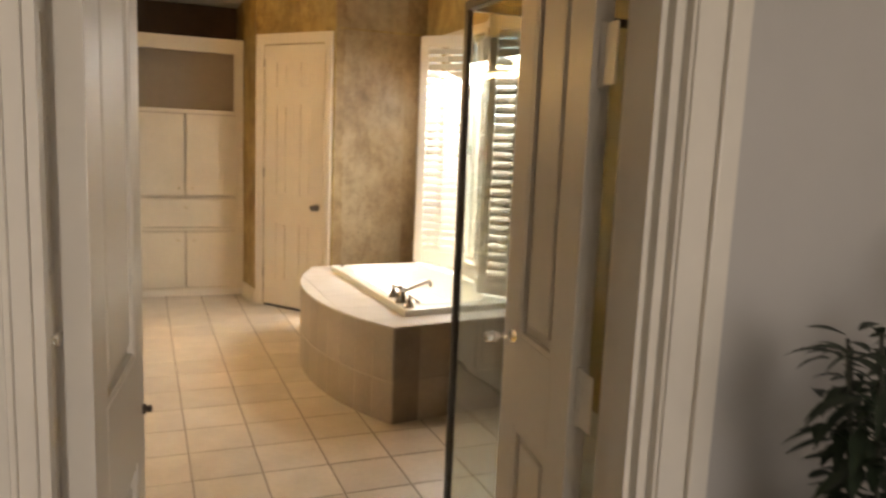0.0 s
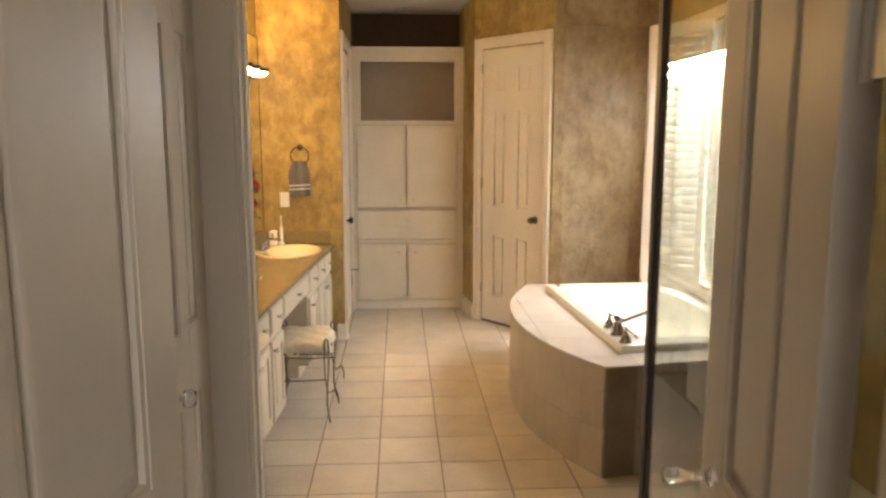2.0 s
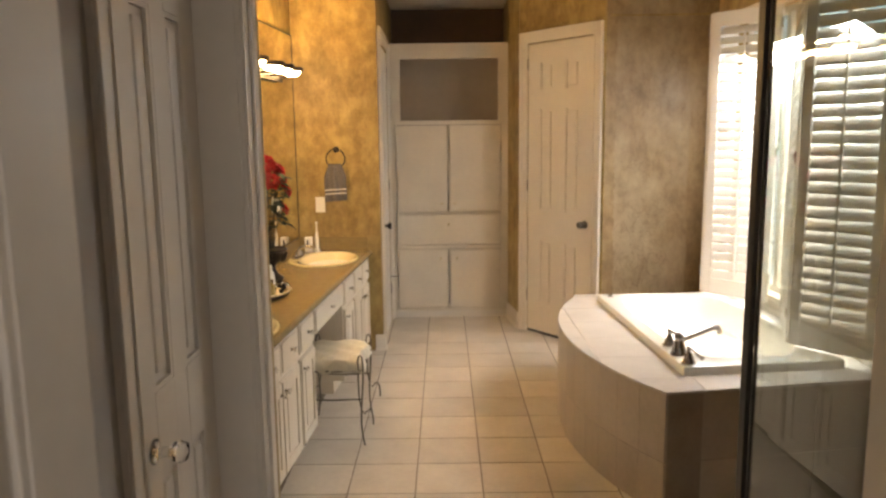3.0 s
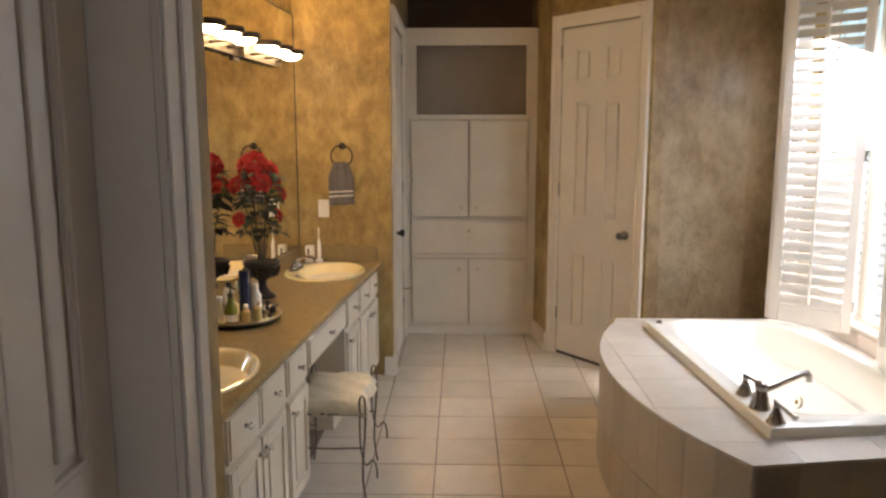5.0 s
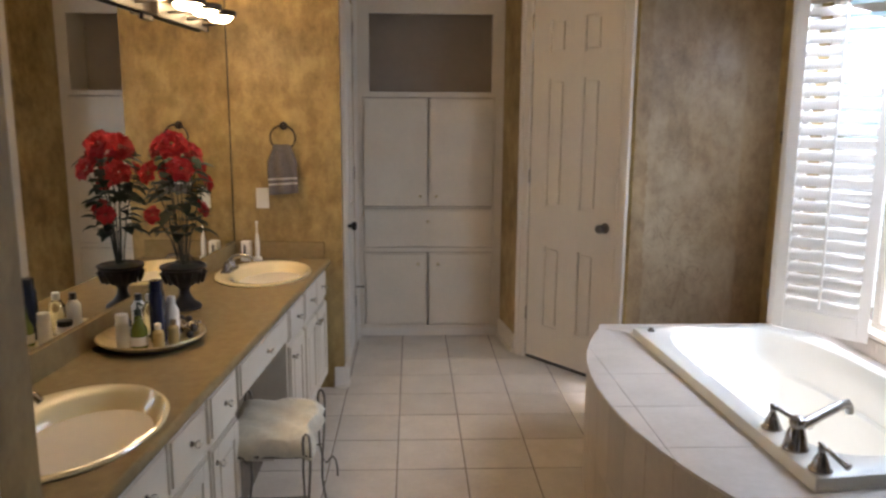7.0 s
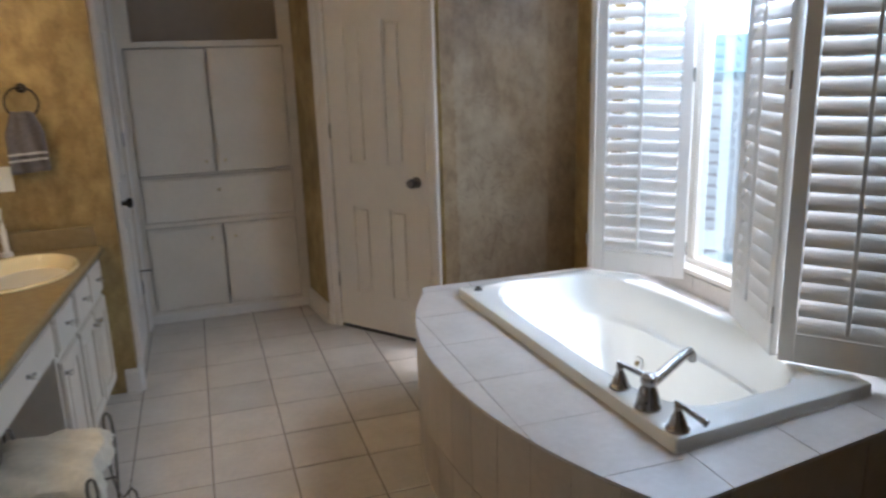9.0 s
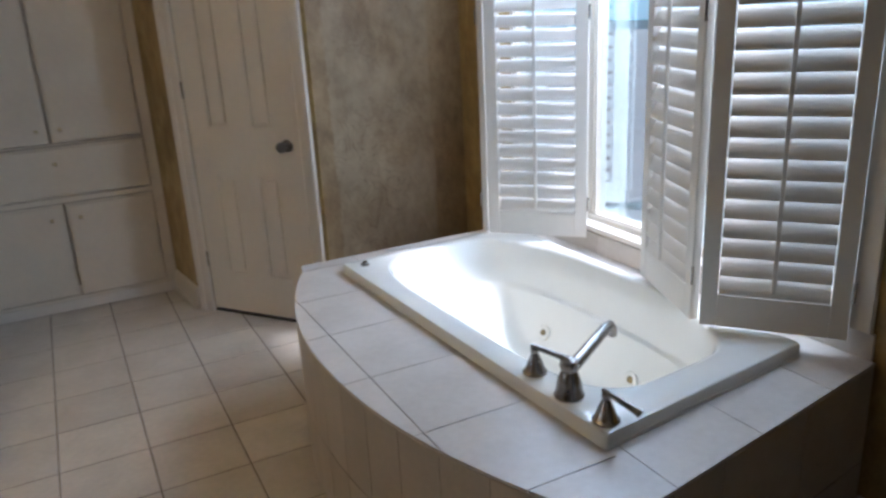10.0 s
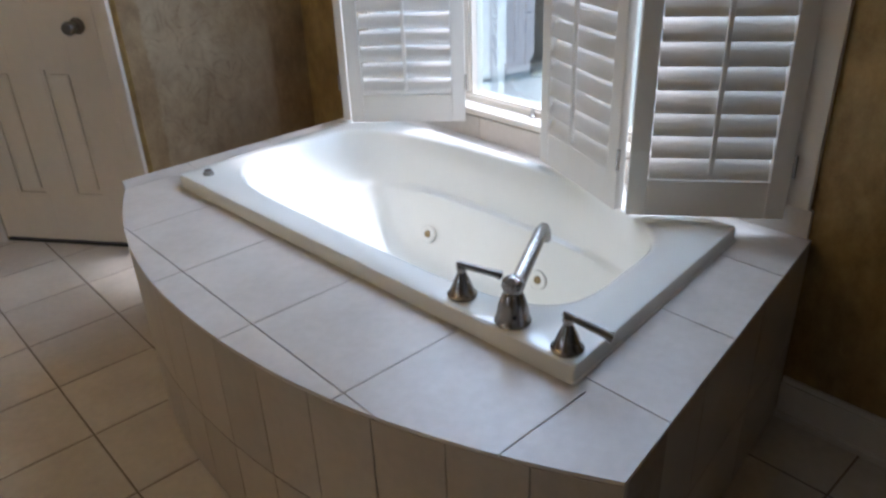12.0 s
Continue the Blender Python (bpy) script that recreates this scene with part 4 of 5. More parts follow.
for z in (CT, CT - 0.04):
    out = [bm.verts.new((x, y, z)) for x, y in ((0.001, -3.60), (0.565, -3.60), (0.565, -0.001), (0.001, -0.001))]
    edges = [bm.edges.new((out[k], out[(k + 1) % 4])) for k in range(4)]
    for cx, cy in SINKS:
        ring = [bm.verts.new((x, y, z)) for x, y in ellipse(cx, cy, SRU * 0.93, SRY * 0.95)]
        edges += [bm.edges.new((ring[k], ring[(k + 1) % 40])) for k in range(40)]
    bmesh.ops.triangle_fill(bm, edges=edges, use_beauty=True)
    if z == CT:
        upper = out
    else:
        for k in range(4):
            if k != 1:
                bm.faces.new((upper[k], upper[(k + 1) % 4], out[(k + 1) % 4], out[k]))
        nose = []
        for y in (-3.60, -0.001):
            nose.append([bm.verts.new((0.565 + 0.012 * math.sin(a * math.pi / 6), y, CT - 0.02 + 0.02 * math.cos(a * math.pi / 6))) for a in range(7)])
        for k in range(6):
            bm.faces.new((nose[0][k], nose[1][k], nose[1][k + 1], nose[0][k + 1]))
part("slab", bm, COUNTER, top, smooth=True)
bm = solid(0.001, -3.598, CT + 0.0005, 0.020, -0.021, CT + 0.10, bevel=0.003)
part("backsplash", bm, COUNTER, top)
part("side_splash", solid(0.001, -0.020, CT + 0.0005, 0.545, -0.001, CT + 0.10, bevel=0.003), COUNTER, top)


def sink(cx, cy, label):
    ob = thing("sink", label, "sink", VAN @ pose(cx, cy, CT), group="vanity sinks")
    bm, rings = bmesh.new(), []
    for fu, fy, z, du in ((0.985, 0.985, 0.0005, 0), (1.0, 1.0, 0.006, 0), (0.985, 0.985, 0.012, 0), (0.95, 0.95, 0.014, 0), (0.82, 0.89, 0.012, 0.034), (0.77, 0.85, 0.0, 0.036), (0.71, 0.79, -0.030, 0.036),
                          (0.63, 0.70, -0.062, 0.034), (0.53, 0.59, -0.092, 0.032), (0.40, 0.45, -0.118, 0.028), (0.24, 0.27, -0.134, 0.024), (0.08, 0.09, -0.140, 0.02)):
        wave = 0.005 if fu > 0.9 else 0.0
        rings.append([bm.verts.new((x * (1 + wave * math.cos(k * math.tau / 4)) + du, y * (1 + wave * math.cos(k * math.tau / 4)), z)) for k, (x, y) in enumerate(ellipse(0, 0, SRU * fu, SRY * fy))])
    for a, b in zip(rings, rings[1:]):
        for k in range(40):
            bm.faces.new((a[k], a[(k + 1) % 40], b[(k + 1) % 40], b[k]))
    bm.faces.new(rings[-1])
    part("basin", bm, PORCELAIN, ob, smooth=True)
    part("drain", lathe(bmesh.new(), [(0.020, 0), (0.020, 0.003), (0.012, 0.004), (0, 0.003)], 16, pose(0.02, 0, -0.140)), NICKEL, ob, "round metal drain", True)
    return ob


sink(*SINKS[0], "oval cream porcelain drop-in sink beside the towel wall")
sink(*SINKS[1], "oval cream porcelain drop-in sink at the near end of the vanity")


def basin_faucet(cx, cy):
    ob = thing("sink_faucet", "brushed nickel centreset basin faucet with two handles", "faucet", VAN @ pose(cx, cy, CT + 0.0125), group="sink faucets")
    bm = solid(-0.026, -0.085, 0, 0.026, 0.085, 0.016, bevel=0.006)
    part("base_plate", bm, NICKEL, ob)
    part("spout", tube(bmesh.new(), [(0, 0, 0.015), (0, 0, 0.05), (0.02, 0, 0.075), (0.06, 0, 0.088), (0.105, 0, 0.082), (0.122, 0, 0.066)], 0.015, 12, ends=0.010), NICKEL, ob, "", True)
    for y in (-0.058, 0.058):
        h = part("handle_base", lathe(bmesh.new(), [(0.02, 0.016), (0.017, 0.03), (0.010, 0.05), (0.012, 0.058), (0, 0.062)], 16, pose(0, y, 0)), NICKEL, ob, "", True)
        part("lever", tube(bmesh.new(), [(0, y, 0.056), (0.02, y + math.copysign(0.02, y), 0.064), (0.038, y + math.copysign(0.04, y), 0.068)], 0.006, 8, ends=0.008), NICKEL, h, "", True)
    return ob


for cx, cy in SINKS:
    basin_faucet(0.115, cy)

# mirror
mirror = thing("mirror", "large frameless wall mirror above the vanity backsplash", "mirror", VAN)
part("mirror_glass", solid(0.001, -3.598, CT + 0.102, 0.006, -0.008, 2.45), MIRROR, mirror)
part("edge_channel", solid(0.001, -0.0075, CT + 0.102, 0.009, -0.002, 2.452), BRONZE, mirror, "thin dark edge channel")
part("edge_channel", solid(0.001, -3.598, 2.4505, 0.009, -0.008, 2.456), BRONZE, mirror, "thin dark edge channel")

# vanity light
LIGHT = VAN @ pose(0.0065, -1.08, 2.108)
light = thing("vanity_light", "bronze bar vanity light with six lit frosted glass bowls", "wall lamp", LIGHT)
part("wall_plate", solid(0, -0.05, -0.05, 0.012, 0.05, 0.06, bevel=0.004), BRONZE, light)
part("yoke", solid(0.0125, -0.020, -0.026, 0.062, 0.020, 0.078, bevel=0.004), BRONZE, light, "upright bronze block holding the bar")
for y0, y1 in ((-0.70, -0.0205), (0.0205, 0.70)):
    part("bar", solid(0.012, y0, -0.026, 0.030, y1, 0.044, bevel=0.003), URN, light)
for y in (-0.62, -0.395, -0.17, 0.17, 0.395, 0.62):
    bowl = part("glass_bowl", lathe(bmesh.new(), [(0, 0.012), (0.030, 0.013), (0.052, 0.024), (0.064, 0.044), (0.060, 0.044), (0.048, 0.028), (0.028, 0.018), (0, 0.017)], 24, pose(0.118, y, 0)), LIT_GLASS, light, "lit frosted glass bowl", True)
    part("metal_rim", lathe(bmesh.new(), [(0.0655, 0.040), (0.076, 0.041), (0.081, 0.050), (0.081, 0.066), (0.078, 0.070), (0.070, 0.070), (0.0655, 0.056), (0.0655, 0.040)], 24, pose(0.118, y, 0)), BRONZE, bowl, "dark bronze rim", True)
    part("socket", tube(bmesh.new(), [(0.028, y, 0.002), (0.064, y, 0.004), (0.118, y, 0.0115)], 0.008, 8), BRONZE, light, "", True)
    lamp("bulb", "POINT", LIGHT @ pose(0.118, y, 0.068), 3.5, (1.0, 0.70, 0.27), radius=0.03)

# towel ring and towel on the end wall
ringm = pose(-0.675, 1.43, 1.60)
ring = thing("towel_ring", "bronze towel ring on the faux finish wall", "towel ring", ringm)
part("mount", lathe(bmesh.new(), [(0, 0), (0.024, 0), (0.022, 0.010), (0.010, 0.016), (0.009, 0.045), (0, 0.047)], 16, pose(0, 0, 0, 90, 0, 0)), BRONZE, ring, "", True)
part("hoop", tube(bmesh.new(), [(0.072 * math.sin(a * math.tau / 28), -0.042, -0.068 + 0.072 * math.cos(a * math.tau / 28)) for a in range(29)], 0.005, 8), BRONZE, ring, "", True)
towel = thing("hand_towel", "grey hand towel with two white stripes hanging from the ring", "towel", pose(-0.675, 1.388, 1.462))
bm, rows = bmesh.new(), []
for z in np.linspace(0.03, -0.255, 20):
    row = []
    for k in range(13):
        s = k / 12 - 0.5
        pinch = 0.55 + 0.45 * min(1, (0.03 - z) / 0.10)
        row.append(bm.verts.new((s * 0.165 * pinch - 0.02 * (0.03 - z), -0.010 + 0.010 * math.sin(s * 13 + z * 9) * pinch - 0.012 * (1 - min(1, (0.03 - z) / 0.05)), z + 0.012 * s * (0.03 - z) / 0.28)))
    rows.append(row)
for a, b in zip(rows, rows[1:]):
    for k in range(12):
        bm.faces.new((a[k], a[k + 1], b[k + 1], b[k]))
cloth = part("cloth", bm, TOWEL, towel, smooth=True)
mod = cloth.modifiers.new("thick", "SOLIDIFY")
mod.thickness = 0.012
for z in (-0.165, -0.195):
    bm = bmesh.new()
    strip = [[bm.verts.new(((k / 12 - 0.5) * 0.166 - 0.02 * (0.03 - z), -0.0165 + 0.010 * math.sin((k / 12 - 0.5) * 13 + z * 9), z + dz + 0.012 * (k / 12 - 0.5) * (0.03 - z) / 0.28)) for k in range(13)] for dz in (0.005, -0.005)]
    for k in range(12):
        bm.faces.new((strip[0][k], strip[0][k + 1], strip[1][k + 1], strip[1][k]))
    band = part("stripe", bm, TOWEL_BAND, towel, "white woven stripe", True)
    mod = band.modifiers.new("thick", "SOLIDIFY")
    mod.thickness = 0.003

switch = thing("wall_switch", "white rocker wall switch plate on the end wall", "switch", pose(-0.81, 1.43, 1.178))
part("plate", solid(-0.037, -0.006, -0.060, 0.037, -0.0005, 0.060, bevel=0.002), PLASTIC, switch)
part("rocker", solid(-0.016, -0.010, -0.033, 0.016, -0.0062, 0.033, bevel=0.002), PLASTIC, switch)

caddy = thing("toothbrush_charger", "white plastic toothbrush stand with brush on the vanity", "toothbrush stand", VAN @ pose(0.115, -0.085, CT))
part("stand", solid(-0.04, -0.03, 0.001, 0.012, 0.03, 0.115, bevel=0.006), PLASTIC, caddy)
part("slot", solid(-0.022, -0.0315, 0.035, -0.010, -0.0302, 0.095), BLACK, caddy, "dark slot")
b2 = part("brush_base", lathe(bmesh.new(), [(0, 0.001), (0.026, 0.001), (0.024, 0.02), (0, 0.022)], 16, pose(0.05, 0, 0)), PLASTIC, caddy, "", True)
part("toothbrush", lathe(bmesh.new(), [(0, 0.022), (0.013, 0.023), (0.014, 0.10), (0.009, 0.15), (0.004, 0.165), (0.004, 0.215), (0.007, 0.218), (0.007, 0.232), (0, 0.235)], 14, pose(0.05, 0, 0)), PLASTIC, caddy, "white electric toothbrush", True)


# ---------------------------------------------------------------- flowers, tray, bottles
def petal_rose(parent, at, r, way, seed):
    rnd = random.Random(seed)
    m = look(at, Vector(at) + Vector(way)) @ pose(0, 0, 0, 180, 0, 0)
    bm = bmesh.new()
    for ringk, (count, rad, size, tilt) in enumerate(((3, 0.10, 0.50, 12), (5, 0.26, 0.66, 32), (6, 0.46, 0.80, 55), (7, 0.62, 0.85, 78))):
        for k in range(count):
            a = (k + 0.37 * ringk + rnd.uniform(-0.12, 0.12)) * 360 / count
            t = m @ pose(0, 0, 0, 0, 0, a) @ pose(rad * r * 0.5, 0, -0.2 * r * ringk * 0.4, 0, tilt + rnd.uniform(-9, 9), 0)
            grid = []
            for i in range(4):
                h = i / 3
                wide = size * r * (0.45 + 0.75 * math.sin(math.pi * min(1, h * 0.85 + 0.12))) * 0.75
                grid.append([bm.verts.new(t @ Vector((0.20 * r * (1 - (j / 2) ** 2) * (0.4 + h) + 0.10 * r * h * h * 1.6, wide * j / 2 * (1 if h < 0.95 else 0.8), size * r * 1.15 * h - abs(j) * 0.06 * r * h))) for j in (-2, -1, 0, 1, 2)])
            for p, q in zip(grid, grid[1:]):
                for j in range(4):
                    bm.faces.new((p[j], p[j + 1], q[j + 1], q[j]))
    return part("rose_bloom", bm, ROSE, parent, "red silk rose bloom", True)


def leaf_blade(bm, at, way, length, wide, droop=0.3):
    way = Vector(way).normalized()
    side = way.cross(Vector((0, 0, 1)))
    side = side.normalized() if side.length > 0.05 else Vector((1, 0, 0))
    up = side.cross(way)
    rows = []
    for i in range(6):
        h = i / 5
        c = Vector(at) + way * length * h - Vector((0, 0, 1)) * droop * length * h * h
        w = wide * math.sin(math.pi * (0.06 + 0.92 * h)) * 0.5
        rows.append([bm.verts.new(c - side * w + up * w * 0.35), bm.verts.new(c), bm.verts.new(c + side * w + up * w * 0.35)])
    for a, b in zip(rows, rows[1:]):
        for k in range(2):
            bm.faces.new((a[k], a[k + 1], b[k + 1], b[k]))


flowers = thing("flower_arrangement", "red silk roses with dark leaves in a black footed urn", "flower arrangement", VAN @ pose(0.145, Y0 + 0.25, CT))
lathe_urn = [(0, 0.001), (0.068, 0.001), (0.070, 0.012), (0.060, 0.022), (0.040, 0.035), (0.024, 0.060), (0.021, 0.085), (0.030, 0.100), (0.056, 0.115), (0.074, 0.140), (0.080, 0.165), (0.084, 0.175), (0.098, 0.182), (0.100, 0.192), (0.090, 0.196), (0.078, 0.186), (0.05, 0.178), (0, 0.176)]
urn = part("urn", lathe(bmesh.new(), lathe_urn, 32), URN, flowers, "black fluted footed urn", True)
for k in range(16):
    a = k * math.tau / 16
    bm = solid(-0.006, -0.004, 0, 0.006, 0.004, 0.05, pose(0.078 * math.cos(a), 0.078 * math.sin(a), 0.118, 0, 0, math.degrees(a)) @ pose(0, 0, 0, 0, 20, 0), bevel=0.002)
    part("flute", bm, URN, urn)
BLOOMS = [((0.02, -0.11, 0.755), 0.056), ((0.07, -0.14, 0.655), 0.048), ((0.085, -0.02, 0.715), 0.050), ((0.06, 0.10, 0.66), 0.050), ((0.10, 0.11, 0.58), 0.040),
          ((0.10, 0.03, 0.475), 0.038), ((-0.07, -0.05, 0.745), 0.054), ((-0.09, -0.14, 0.64), 0.046), ((-0.08, 0.08, 0.63), 0.044), ((-0.05, -0.21, 0.47), 0.034)]
for k, ((bx, by, bz), r) in enumerate(BLOOMS):
    at = (bx * 0.92, by * 0.92, bz - 0.03)
    away = Vector((at[0] * 2.5, at[1] * 1.6, 0.11 + 0.02 * (k % 3)))
    petal_rose(flowers, at, r * 0.93, away, k + 3)
    foot = Vector((at[0] * 0.12, at[1] * 0.12, 0.185))
    tip = Vector(at) - away.normalized() * 0.01
    bend = foot.lerp(tip, 0.55) + Vector((at[0] * -0.15, at[1] * -0.2, 0))
    part("stem", tube(bmesh.new(), [foot, foot.lerp(bend, 0.5), bend, bend.lerp(tip, 0.6), tip], 0.0032, 6, ends=0.0022), STEM, flowers, "", True)
rnd = random.Random(11)
for k in range(84):
    a, z = rnd.uniform(0, math.tau), rnd.uniform(0.33, 0.66)
    bm = bmesh.new()
    rad = rnd.uniform(0.015, 0.085)
    leaf_blade(bm, (rad * math.cos(a), rad * math.sin(a), z), (math.cos(a), math.sin(a), rnd.uniform(-0.1, 0.5)), rnd.uniform(0.06, 0.095), rnd.uniform(0.045, 0.065), rnd.uniform(0.2, 0.7))
    part("leaf", bm, LEAF, flowers, "", True)
for k in range(9):
    a = rnd.uniform(0, math.tau)
    bm = bmesh.new()
    leaf_blade(bm, (0.02 * math.cos(a), 0.02 * math.sin(a), rnd.uniform(0.33, 0.42)), (math.cos(a), math.sin(a), rnd.uniform(0.1, 0.3)), rnd.uniform(0.12, 0.16), 0.016, 0.15)
    part("leaf", bm, LEAF, flowers, "", True)
part("moss", lathe(bmesh.new(), [(0, 0.20), (0.04, 0.197), (0.075, 0.187)], 20), STEM, flowers, "dry brown moss in the urn", True)

TR = VAN @ pose(0.208, Y0 - 0.26, CT) @ Matrix.Scale(1.08, 4)
tray = thing("tray", "round pale gilt tray with dark underside holding toiletries", "tray", TR)
part("dish", lathe(bmesh.new(), [(0, 0.012), (0.13, 0.012), (0.15, 0.016), (0.172, 0.034), (0.178, 0.036), (0.180, 0.031), (0.165, 0.018)], 40), GILT, tray, "", True)
part("underside", lathe(bmesh.new(), [(0.165, 0.0165), (0.14, 0.002), (0.12, 0.001), (0, 0.001)], 40), URN, tray, "dark underside", True)


def bottle(name, label, x, y, profile, mat, cap, cap_mat, label_mat=None, band=None, pump=False):
    ob = thing(name, label, "bottle", TR @ pose(x, y, 0.0125), group="toiletries on the tray")
    part("body", lathe(bmesh.new(), [(0, 0.0)] + profile + [(0, profile[-1][1])], 20), mat, ob, "", True)
    if cap:
        part("cap", lathe(bmesh.new(), [(0, cap[1]), (cap[0], cap[1]), (cap[0], cap[2] - 0.002), (cap[0] - 0.002, cap[2]), (0, cap[2])], 18), cap_mat, ob, "", True)
    if band:
        part("paper_label", lathe(bmesh.new(), [(band[0], band[1]), (band[0] + 0.0006, band[1]), (band[0] + 0.0006, band[2]), (band[0], band[2])], 20), label_mat, ob, "", True)
    if pump:
        part("pump", tube(bmesh.new(), [(0, 0, cap[2]), (0, 0, cap[2] + 0.022), (0.012, -0.012, cap[2] + 0.026), (0.024, -0.024, cap[2] + 0.02)], 0.004, 8), cap_mat, ob, "", True)
    return ob


bottle("lotion_tube", "white plastic lotion tube standing on the tray", -0.055, -0.095, [(0.021, 0.0), (0.022, 0.02), (0.022, 0.085)], PLASTIC, (0.020, 0.0855, 0.115), PLASTIC)
bottle("pump_bottle", "olive green pump bottle with white label", 0.005, -0.105, [(0.024, 0.0), (0.027, 0.01), (0.027, 0.065), (0.014, 0.095), (0.011, 0.115)], OLIVE, (0.012, 0.1155, 0.135), LEAF, PLASTIC, (0.027, 0.015, 0.045), True)
bottle("spray_can", "tall navy blue hair spray can", 0.035, -0.02, [(0.026, 0.0), (0.027, 0.008), (0.027, 0.165), (0.022, 0.178)], NAVY, (0.023, 0.1785, 0.215), NAVY)
bottle("white_bottle", "white plastic bottle with rounded shoulders", 0.07, 0.015, [(0.022, 0.0), (0.024, 0.01), (0.024, 0.10), (0.012, 0.125)], PLASTIC, (0.013, 0.1255, 0.15), PLASTIC)
bottle("perfume_bottle", "small pale gold bottle", 0.065, -0.095, [(0.018, 0.0), (0.019, 0.006), (0.019, 0.055), (0.009, 0.065)], AMBER, (0.010, 0.0655, 0.085), PLASTIC)
bottle("perfume_bottle", "small pale gold bottle", 0.10, -0.055, [(0.017, 0.0), (0.018, 0.006), (0.018, 0.06), (0.009, 0.07)], AMBER, (0.010, 0.0705, 0.09), SILVER)
bottle("cream_jar", "white cream jar with black lid", -0.085, -0.02, [(0.026, 0.0), (0.028, 0.005), (0.028, 0.05)], PLASTIC, (0.026, 0.0505, 0.07), BLACK)
bottle("clear_bottle", "clear pale green bottle with white cap", -0.02, 0.05, [(0.025, 0.0), (0.027, 0.008), (0.027, 0.10), (0.012, 0.125)], GLASS, (0.013, 0.1255, 0.15), PLASTIC)
bottle("white_bottle", "white plastic bottle with black cap", -0.07, 0.07, [(0.022, 0.0), (0.024, 0.01), (0.024, 0.10), (0.012, 0.12)], PLASTIC, (0.012, 0.1205, 0.145), BLACK)
beads = thing("bead_strand", "heap of dark glossy beads on the tray", "beads", TR @ pose(0.095, 0.07, 0.0125))
rnd = random.Random(5)
for k in range(26):
    r = rnd.uniform(0.008, 0.014)
    part("bead", lathe(bmesh.new(), [(r * math.sin(i * math.pi / 6), -r * math.cos(i * math.pi / 6)) for i in range(7)], 10, pose(rnd.uniform(-0.045, 0.045), rnd.uniform(-0.05, 0.05), r + 0.012 * (k % 4))), URN if k % 3 else SILVER, beads, "", True)

# ---------------------------------------------------------------- stool
SX0, SX1, SY0, SY1, SZ = -0.62, -0.315, -0.42, 0.03, 0.43
stool = thing("vanity_stool", "wrought iron vanity stool with cream plush cushion", "stool")
part("seat_frame", tube(bmesh.new(), [(SX0, SY0, SZ), (SX1, SY0, SZ), (SX1, SY1, SZ), (SX0, SY1, SZ), (SX0, SY0 + 0.01, SZ)], 0.006, 8), IRON, stool, "", True)
bm = bmesh.new()
rnd = random.Random(2)
N, Mx = 16, 12
grid = []
for i in range(N + 1):
    row = []
    for j in range(Mx + 1):
        a, b = i / N * 2 - 1, j / Mx * 2 - 1
        edge = (1 - abs(a) ** 6) * (1 - abs(b) ** 6)
        x = (SX0 + SX1) / 2 + b * 0.175 * (1 + 0.03 * math.sin(i * 1.9)) + 0.01 * math.sin(i * 0.8)
        y = (SY0 + SY1) / 2 + a * 0.235 * (1 + 0.02 * math.sin(j * 2.1))
        row.append(bm.verts.new((x, y, SZ + 0.010 + 0.058 * max(0, edge) ** 0.4 + 0.006 * math.sin(i * 1.3 + j) - 0.018 * max(0, abs(a) - 0.85) * 6 * (0.5 + 0.5 * math.sin(j * 1.7)))))
    grid.append(row)
for i in range(N):
    for j in range(Mx):
        bm.faces.new((grid[i][j], grid[i + 1][j], grid[i + 1][j + 1], grid[i][j + 1]))
cush = part("cushion", bm, CUSHION, stool, "cream plush seat cushion", True)
mod = cush.modifiers.new("thick", "SOLIDIFY")
mod.thickness, mod.offset = 0.03, -1


def scroll_leg(x, y, s):
    """An iron leg: a hairpin loop that stands above the seat, one strand running down to the floor, the other curling out as a scroll."""
    main = [(x - 0.010 * s, SZ + 0.010), (x - 0.013 * s, SZ + 0.050), (x - 0.009 * s, SZ + 0.078), (x, SZ + 0.088), (x + 0.010 * s, SZ + 0.078), (x + 0.014 * s, SZ + 0.050), (x + 0.014 * s, SZ - 0.03),
            (x + 0.008 * s, 0.30), (x, 0.20), (x - 0.002 * s, 0.12), (x + 0.006 * s, 0.05), (x + 0.014 * s, 0.005)]
    part("leg", tube(bmesh.new(), [(px, y, pz) for px, pz in main], 0.0048, 8), IRON, stool, "", True)
    curl = [(x - 0.010 * s, SZ + 0.010), (x - 0.013 * s, SZ - 0.05), (x - 0.010 * s, 0.27), (x + 0.002 * s, 0.205), (x + 0.018 * s, 0.185), (x + 0.034 * s, 0.205), (x + 0.046 * s, 0.215), (x + 0.058 * s, 0.198), (x + 0.064 * s, 0.160), (x + 0.064 * s, 0.125)]
    part("foot_scroll", tube(bmesh.new(), [(px, y, pz) for px, pz in curl], 0.0042, 8), IRON, stool, "", True)


for x, s in ((SX0, -1), (SX1, 1)):
    for y in (SY0, SY1):
        scroll_leg(x, y, s)
for y in (SY0, SY1):
    part("stretcher", tube(bmesh.new(), [(SX0, y, 0.27), (-0.47, y, 0.265), (SX1, y, 0.27)], 0.0045, 8), IRON, stool, "", True)

# ---------------------------------------------------------------- shower enclosure
PX, PY, SH = 0.655, -3.175, 2.03
shower = thing("shower_enclosure", "clear glass shower enclosure in a dark metal frame", "shower")
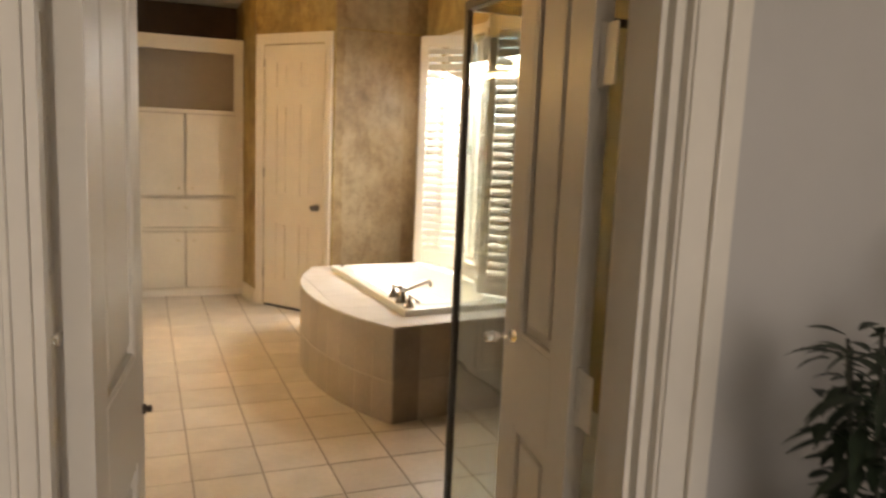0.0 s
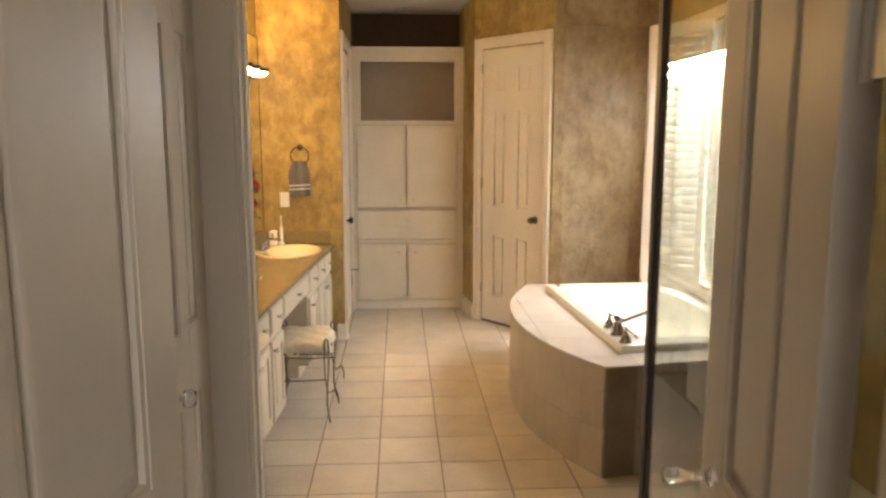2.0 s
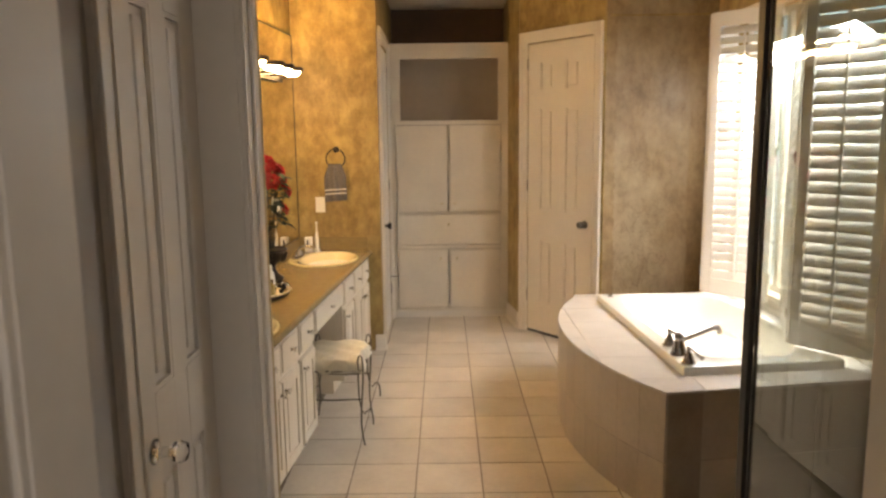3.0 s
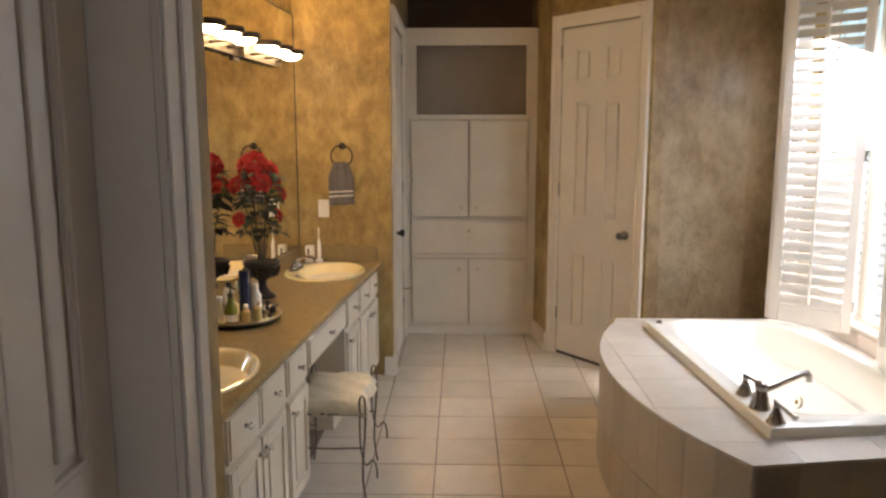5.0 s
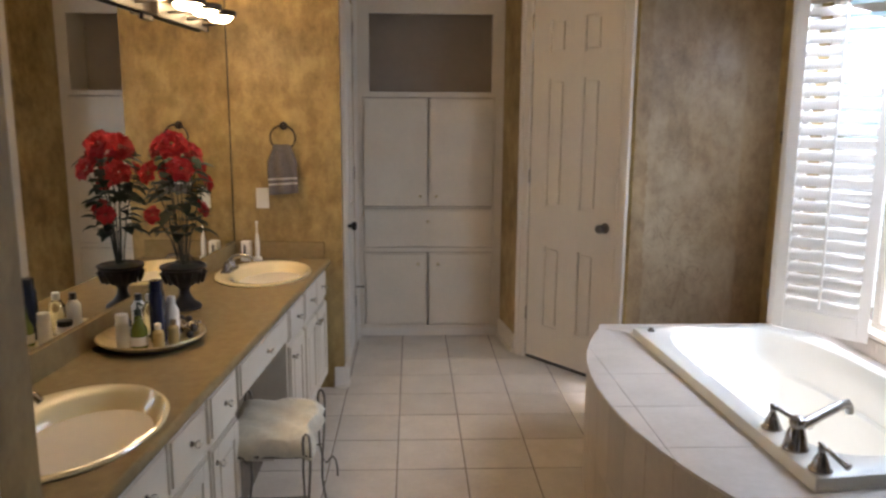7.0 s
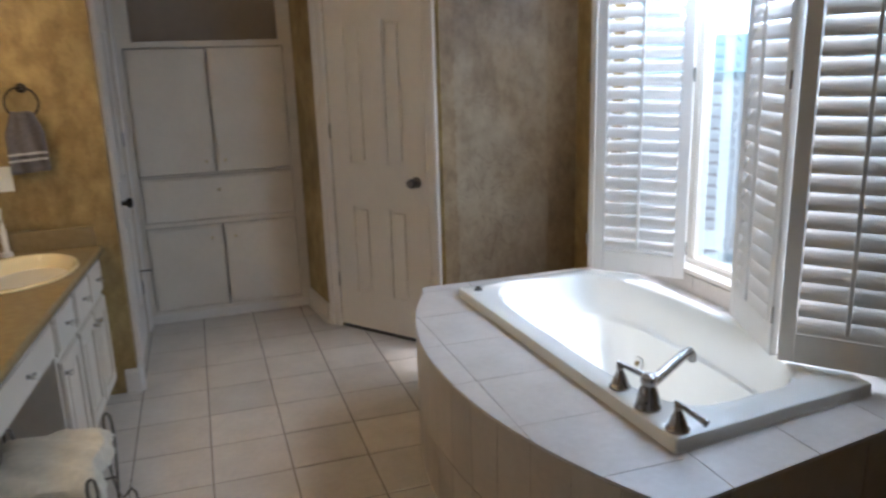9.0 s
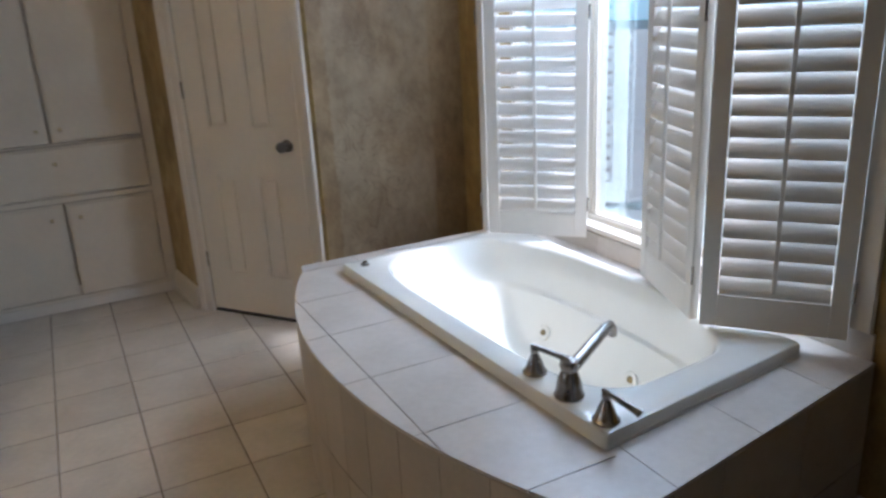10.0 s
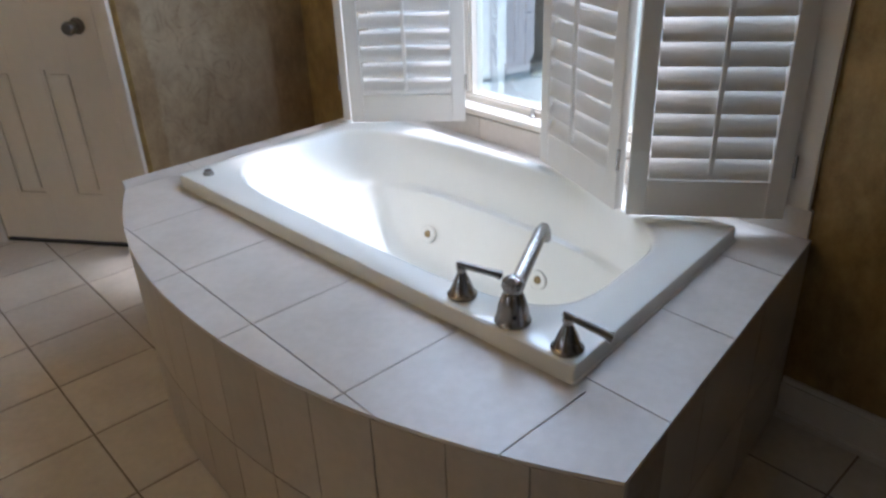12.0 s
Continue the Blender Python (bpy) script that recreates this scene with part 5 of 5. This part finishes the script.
part("corner_post", solid(PX - 0.010, PY - 0.013, 0.085, PX + 0.010, PY + 0.013, SH, bevel=0.002), BRONZE, shower, "dark metal corner post")
part("post", solid(2.170, PY - 0.010, 0.085, 2.198, PY + 0.010, SH - 0.026), BRONZE, shower)
part("header", solid(PX - 0.014, -4.12, SH - 0.025, PX + 0.014, PY - 0.0135, SH, bevel=0.002), BRONZE, shower)
part("header", solid(PX + 0.0135, PY - 0.014, SH - 0.025, 2.198, PY + 0.014, SH, bevel=0.002), BRONZE, shower)
part("bottom_rail", solid(PX - 0.012, -4.12, 0.085, PX + 0.012, PY - 0.0135, 0.105), BRONZE, shower)
part("bottom_rail", solid(PX + 0.0135, PY - 0.012, 0.085, 2.198, PY + 0.012, 0.105), BRONZE, shower)
for dims in ((PX - 0.003, -4.119, 0.106, PX + 0.003, PY - 0.0138, SH - 0.0265), (PX + 0.0138, PY - 0.003, 0.106, 2.169, PY + 0.003, SH - 0.0265)):
    g = part("glass_panel", solid(*dims), GLASS, shower, "clear glass panel")
    g.visible_shadow = False
bm = solid(PX - 0.05, -4.12, -0.001, PX + 0.05, PY + 0.05, 0.084)
box(bm, PX + 0.05, PY - 0.05, -0.001, 2.199, PY + 0.05, 0.084)
part("curb", bm, SHADED_TILE, shower, "low beige tiled curb")
structure("shower_wall", solid(0.71, -4.119, 0.0, 2.199, -4.105, 2.2), SHADED_TILE, "beige tiled wall inside the shower", "wall")

# ---------------------------------------------------------------- plant in the outer room
plant = thing("potted_plant", "dark green bushy artificial plant in a dark red pot", "plant", pose(0.87, -4.47, 0))
part("pot", lathe(bmesh.new(), [(0, 0.001), (0.13, 0.001), (0.17, 0.26), (0.185, 0.30), (0.17, 0.31), (0.15, 0.28), (0, 0.27)], 28), POT, plant, "dark red glazed pot", True)
rnd = random.Random(8)
for k in range(11):
    a = k * math.tau / 11 + rnd.uniform(-0.2, 0.2)
    lean = rnd.uniform(0.08, 0.24)
    tip = Vector((math.cos(a) * lean, math.sin(a) * lean * 0.75, rnd.uniform(1.28, 1.56)))
    base = Vector((math.cos(a) * 0.03, math.sin(a) * 0.03, 0.27))
    mid = base.lerp(tip, 0.55) + Vector((0, 0, 0.05))
    part("stem", tube(bmesh.new(), [base, base.lerp(mid, 0.5), mid, tip], 0.006, 6, ends=0.003), STEM, plant, "", True)
    bm = bmesh.new()
    for n in range(100):
        h = rnd.uniform(0.35, 1.0) ** 0.6
        at = base.lerp(tip, h) + Vector((rnd.uniform(-0.03, 0.03), rnd.uniform(-0.03, 0.03), rnd.uniform(-0.03, 0.03)))
        b = rnd.uniform(0, math.tau)
        leaf_blade(bm, at, (math.cos(b), math.sin(b) * 0.8, rnd.uniform(-0.3, 0.5)), rnd.uniform(0.04, 0.08), rnd.uniform(0.012, 0.022), rnd.uniform(0.2, 0.7))
    part("foliage", bm, LEAF, plant, "", True)

# ---------------------------------------------------------------- outdoors
structure("ground", solid(-400, -400, -0.62, 400, 400, -0.5), GRASS, "lawn outside the house", "ground")
# Emissive sheet: the blown-out daylight beyond the garden is put into its glow.
DISTANCE_GLOW = glowing("glowing_distance", (0.52, 0.86, 1.0), 1.4)
structure("backdrop", solid(52, -110, -0.5, 52.3, 110, 30), DISTANCE_GLOW, "added glowing sheet for the bright distance beyond the garden", "backdrop")
structure("patio", solid(2.6, -60, -0.498, 51.95, 60, -0.30), PATIO, "pale concrete walk outside the window", "pavement")
post = thing("garden_post", "dark weathered timber post standing on the garden walk", "post", pose(5.72, 2.82, -0.30, 0, 0, 35))
part("shaft", solid(-0.11, -0.11, 0.0, 0.11, 0.11, 2.6, bevel=0.012), FENCE, post)
part("cap", solid(-0.14, -0.14, 2.6005, 0.14, 0.14, 2.66, bevel=0.01), FENCE, post)
part("base", solid(-0.14, -0.14, 0.0005, 0.14, 0.14, 0.16, bevel=0.01), FENCE, post)

# ---------------------------------------------------------------- floor tiles
W = 0.328
bm = solid(-W / 2 + 0.0032, -W / 2 + 0.0032, -0.009, W / 2 - 0.0032, W / 2 - 0.0032, 0.0)
top_edges = [e for e in bm.edges if all(v.co.z > -0.001 for v in e.verts)]
bmesh.ops.bevel(bm, geom=top_edges, offset=0.0018, segments=1, affect="EDGES")
tile_mesh = finish(bm, "tile", TILE)
floor_ob = bpy.data.objects["floor"]
for i in range(-2, 7):
    for j in range(-13, 8):
        cx, cy = (i + 0.5) * W, (j + 0.5) * W
        under_tub = 1.35 < cx < 2.1 and -0.95 < cy < 0.6
        behind = (cx - 0.80) * 0.797 + (cy - 2.10) * 0.604 > 0.32 or (cx > 1.3 and cy > 1.65)
        in_shower = cx > 0.85 and cy < -3.45
        if cy < -4.25 or under_tub or behind or in_shower:
            continue
        ob = new("tile", tile_mesh)
        ob.parent = floor_ob
        ob.matrix_basis = pose(cx, cy, 0, random.uniform(-0.05, 0.05), random.uniform(-0.05, 0.05), random.uniform(-0.08, 0.08))
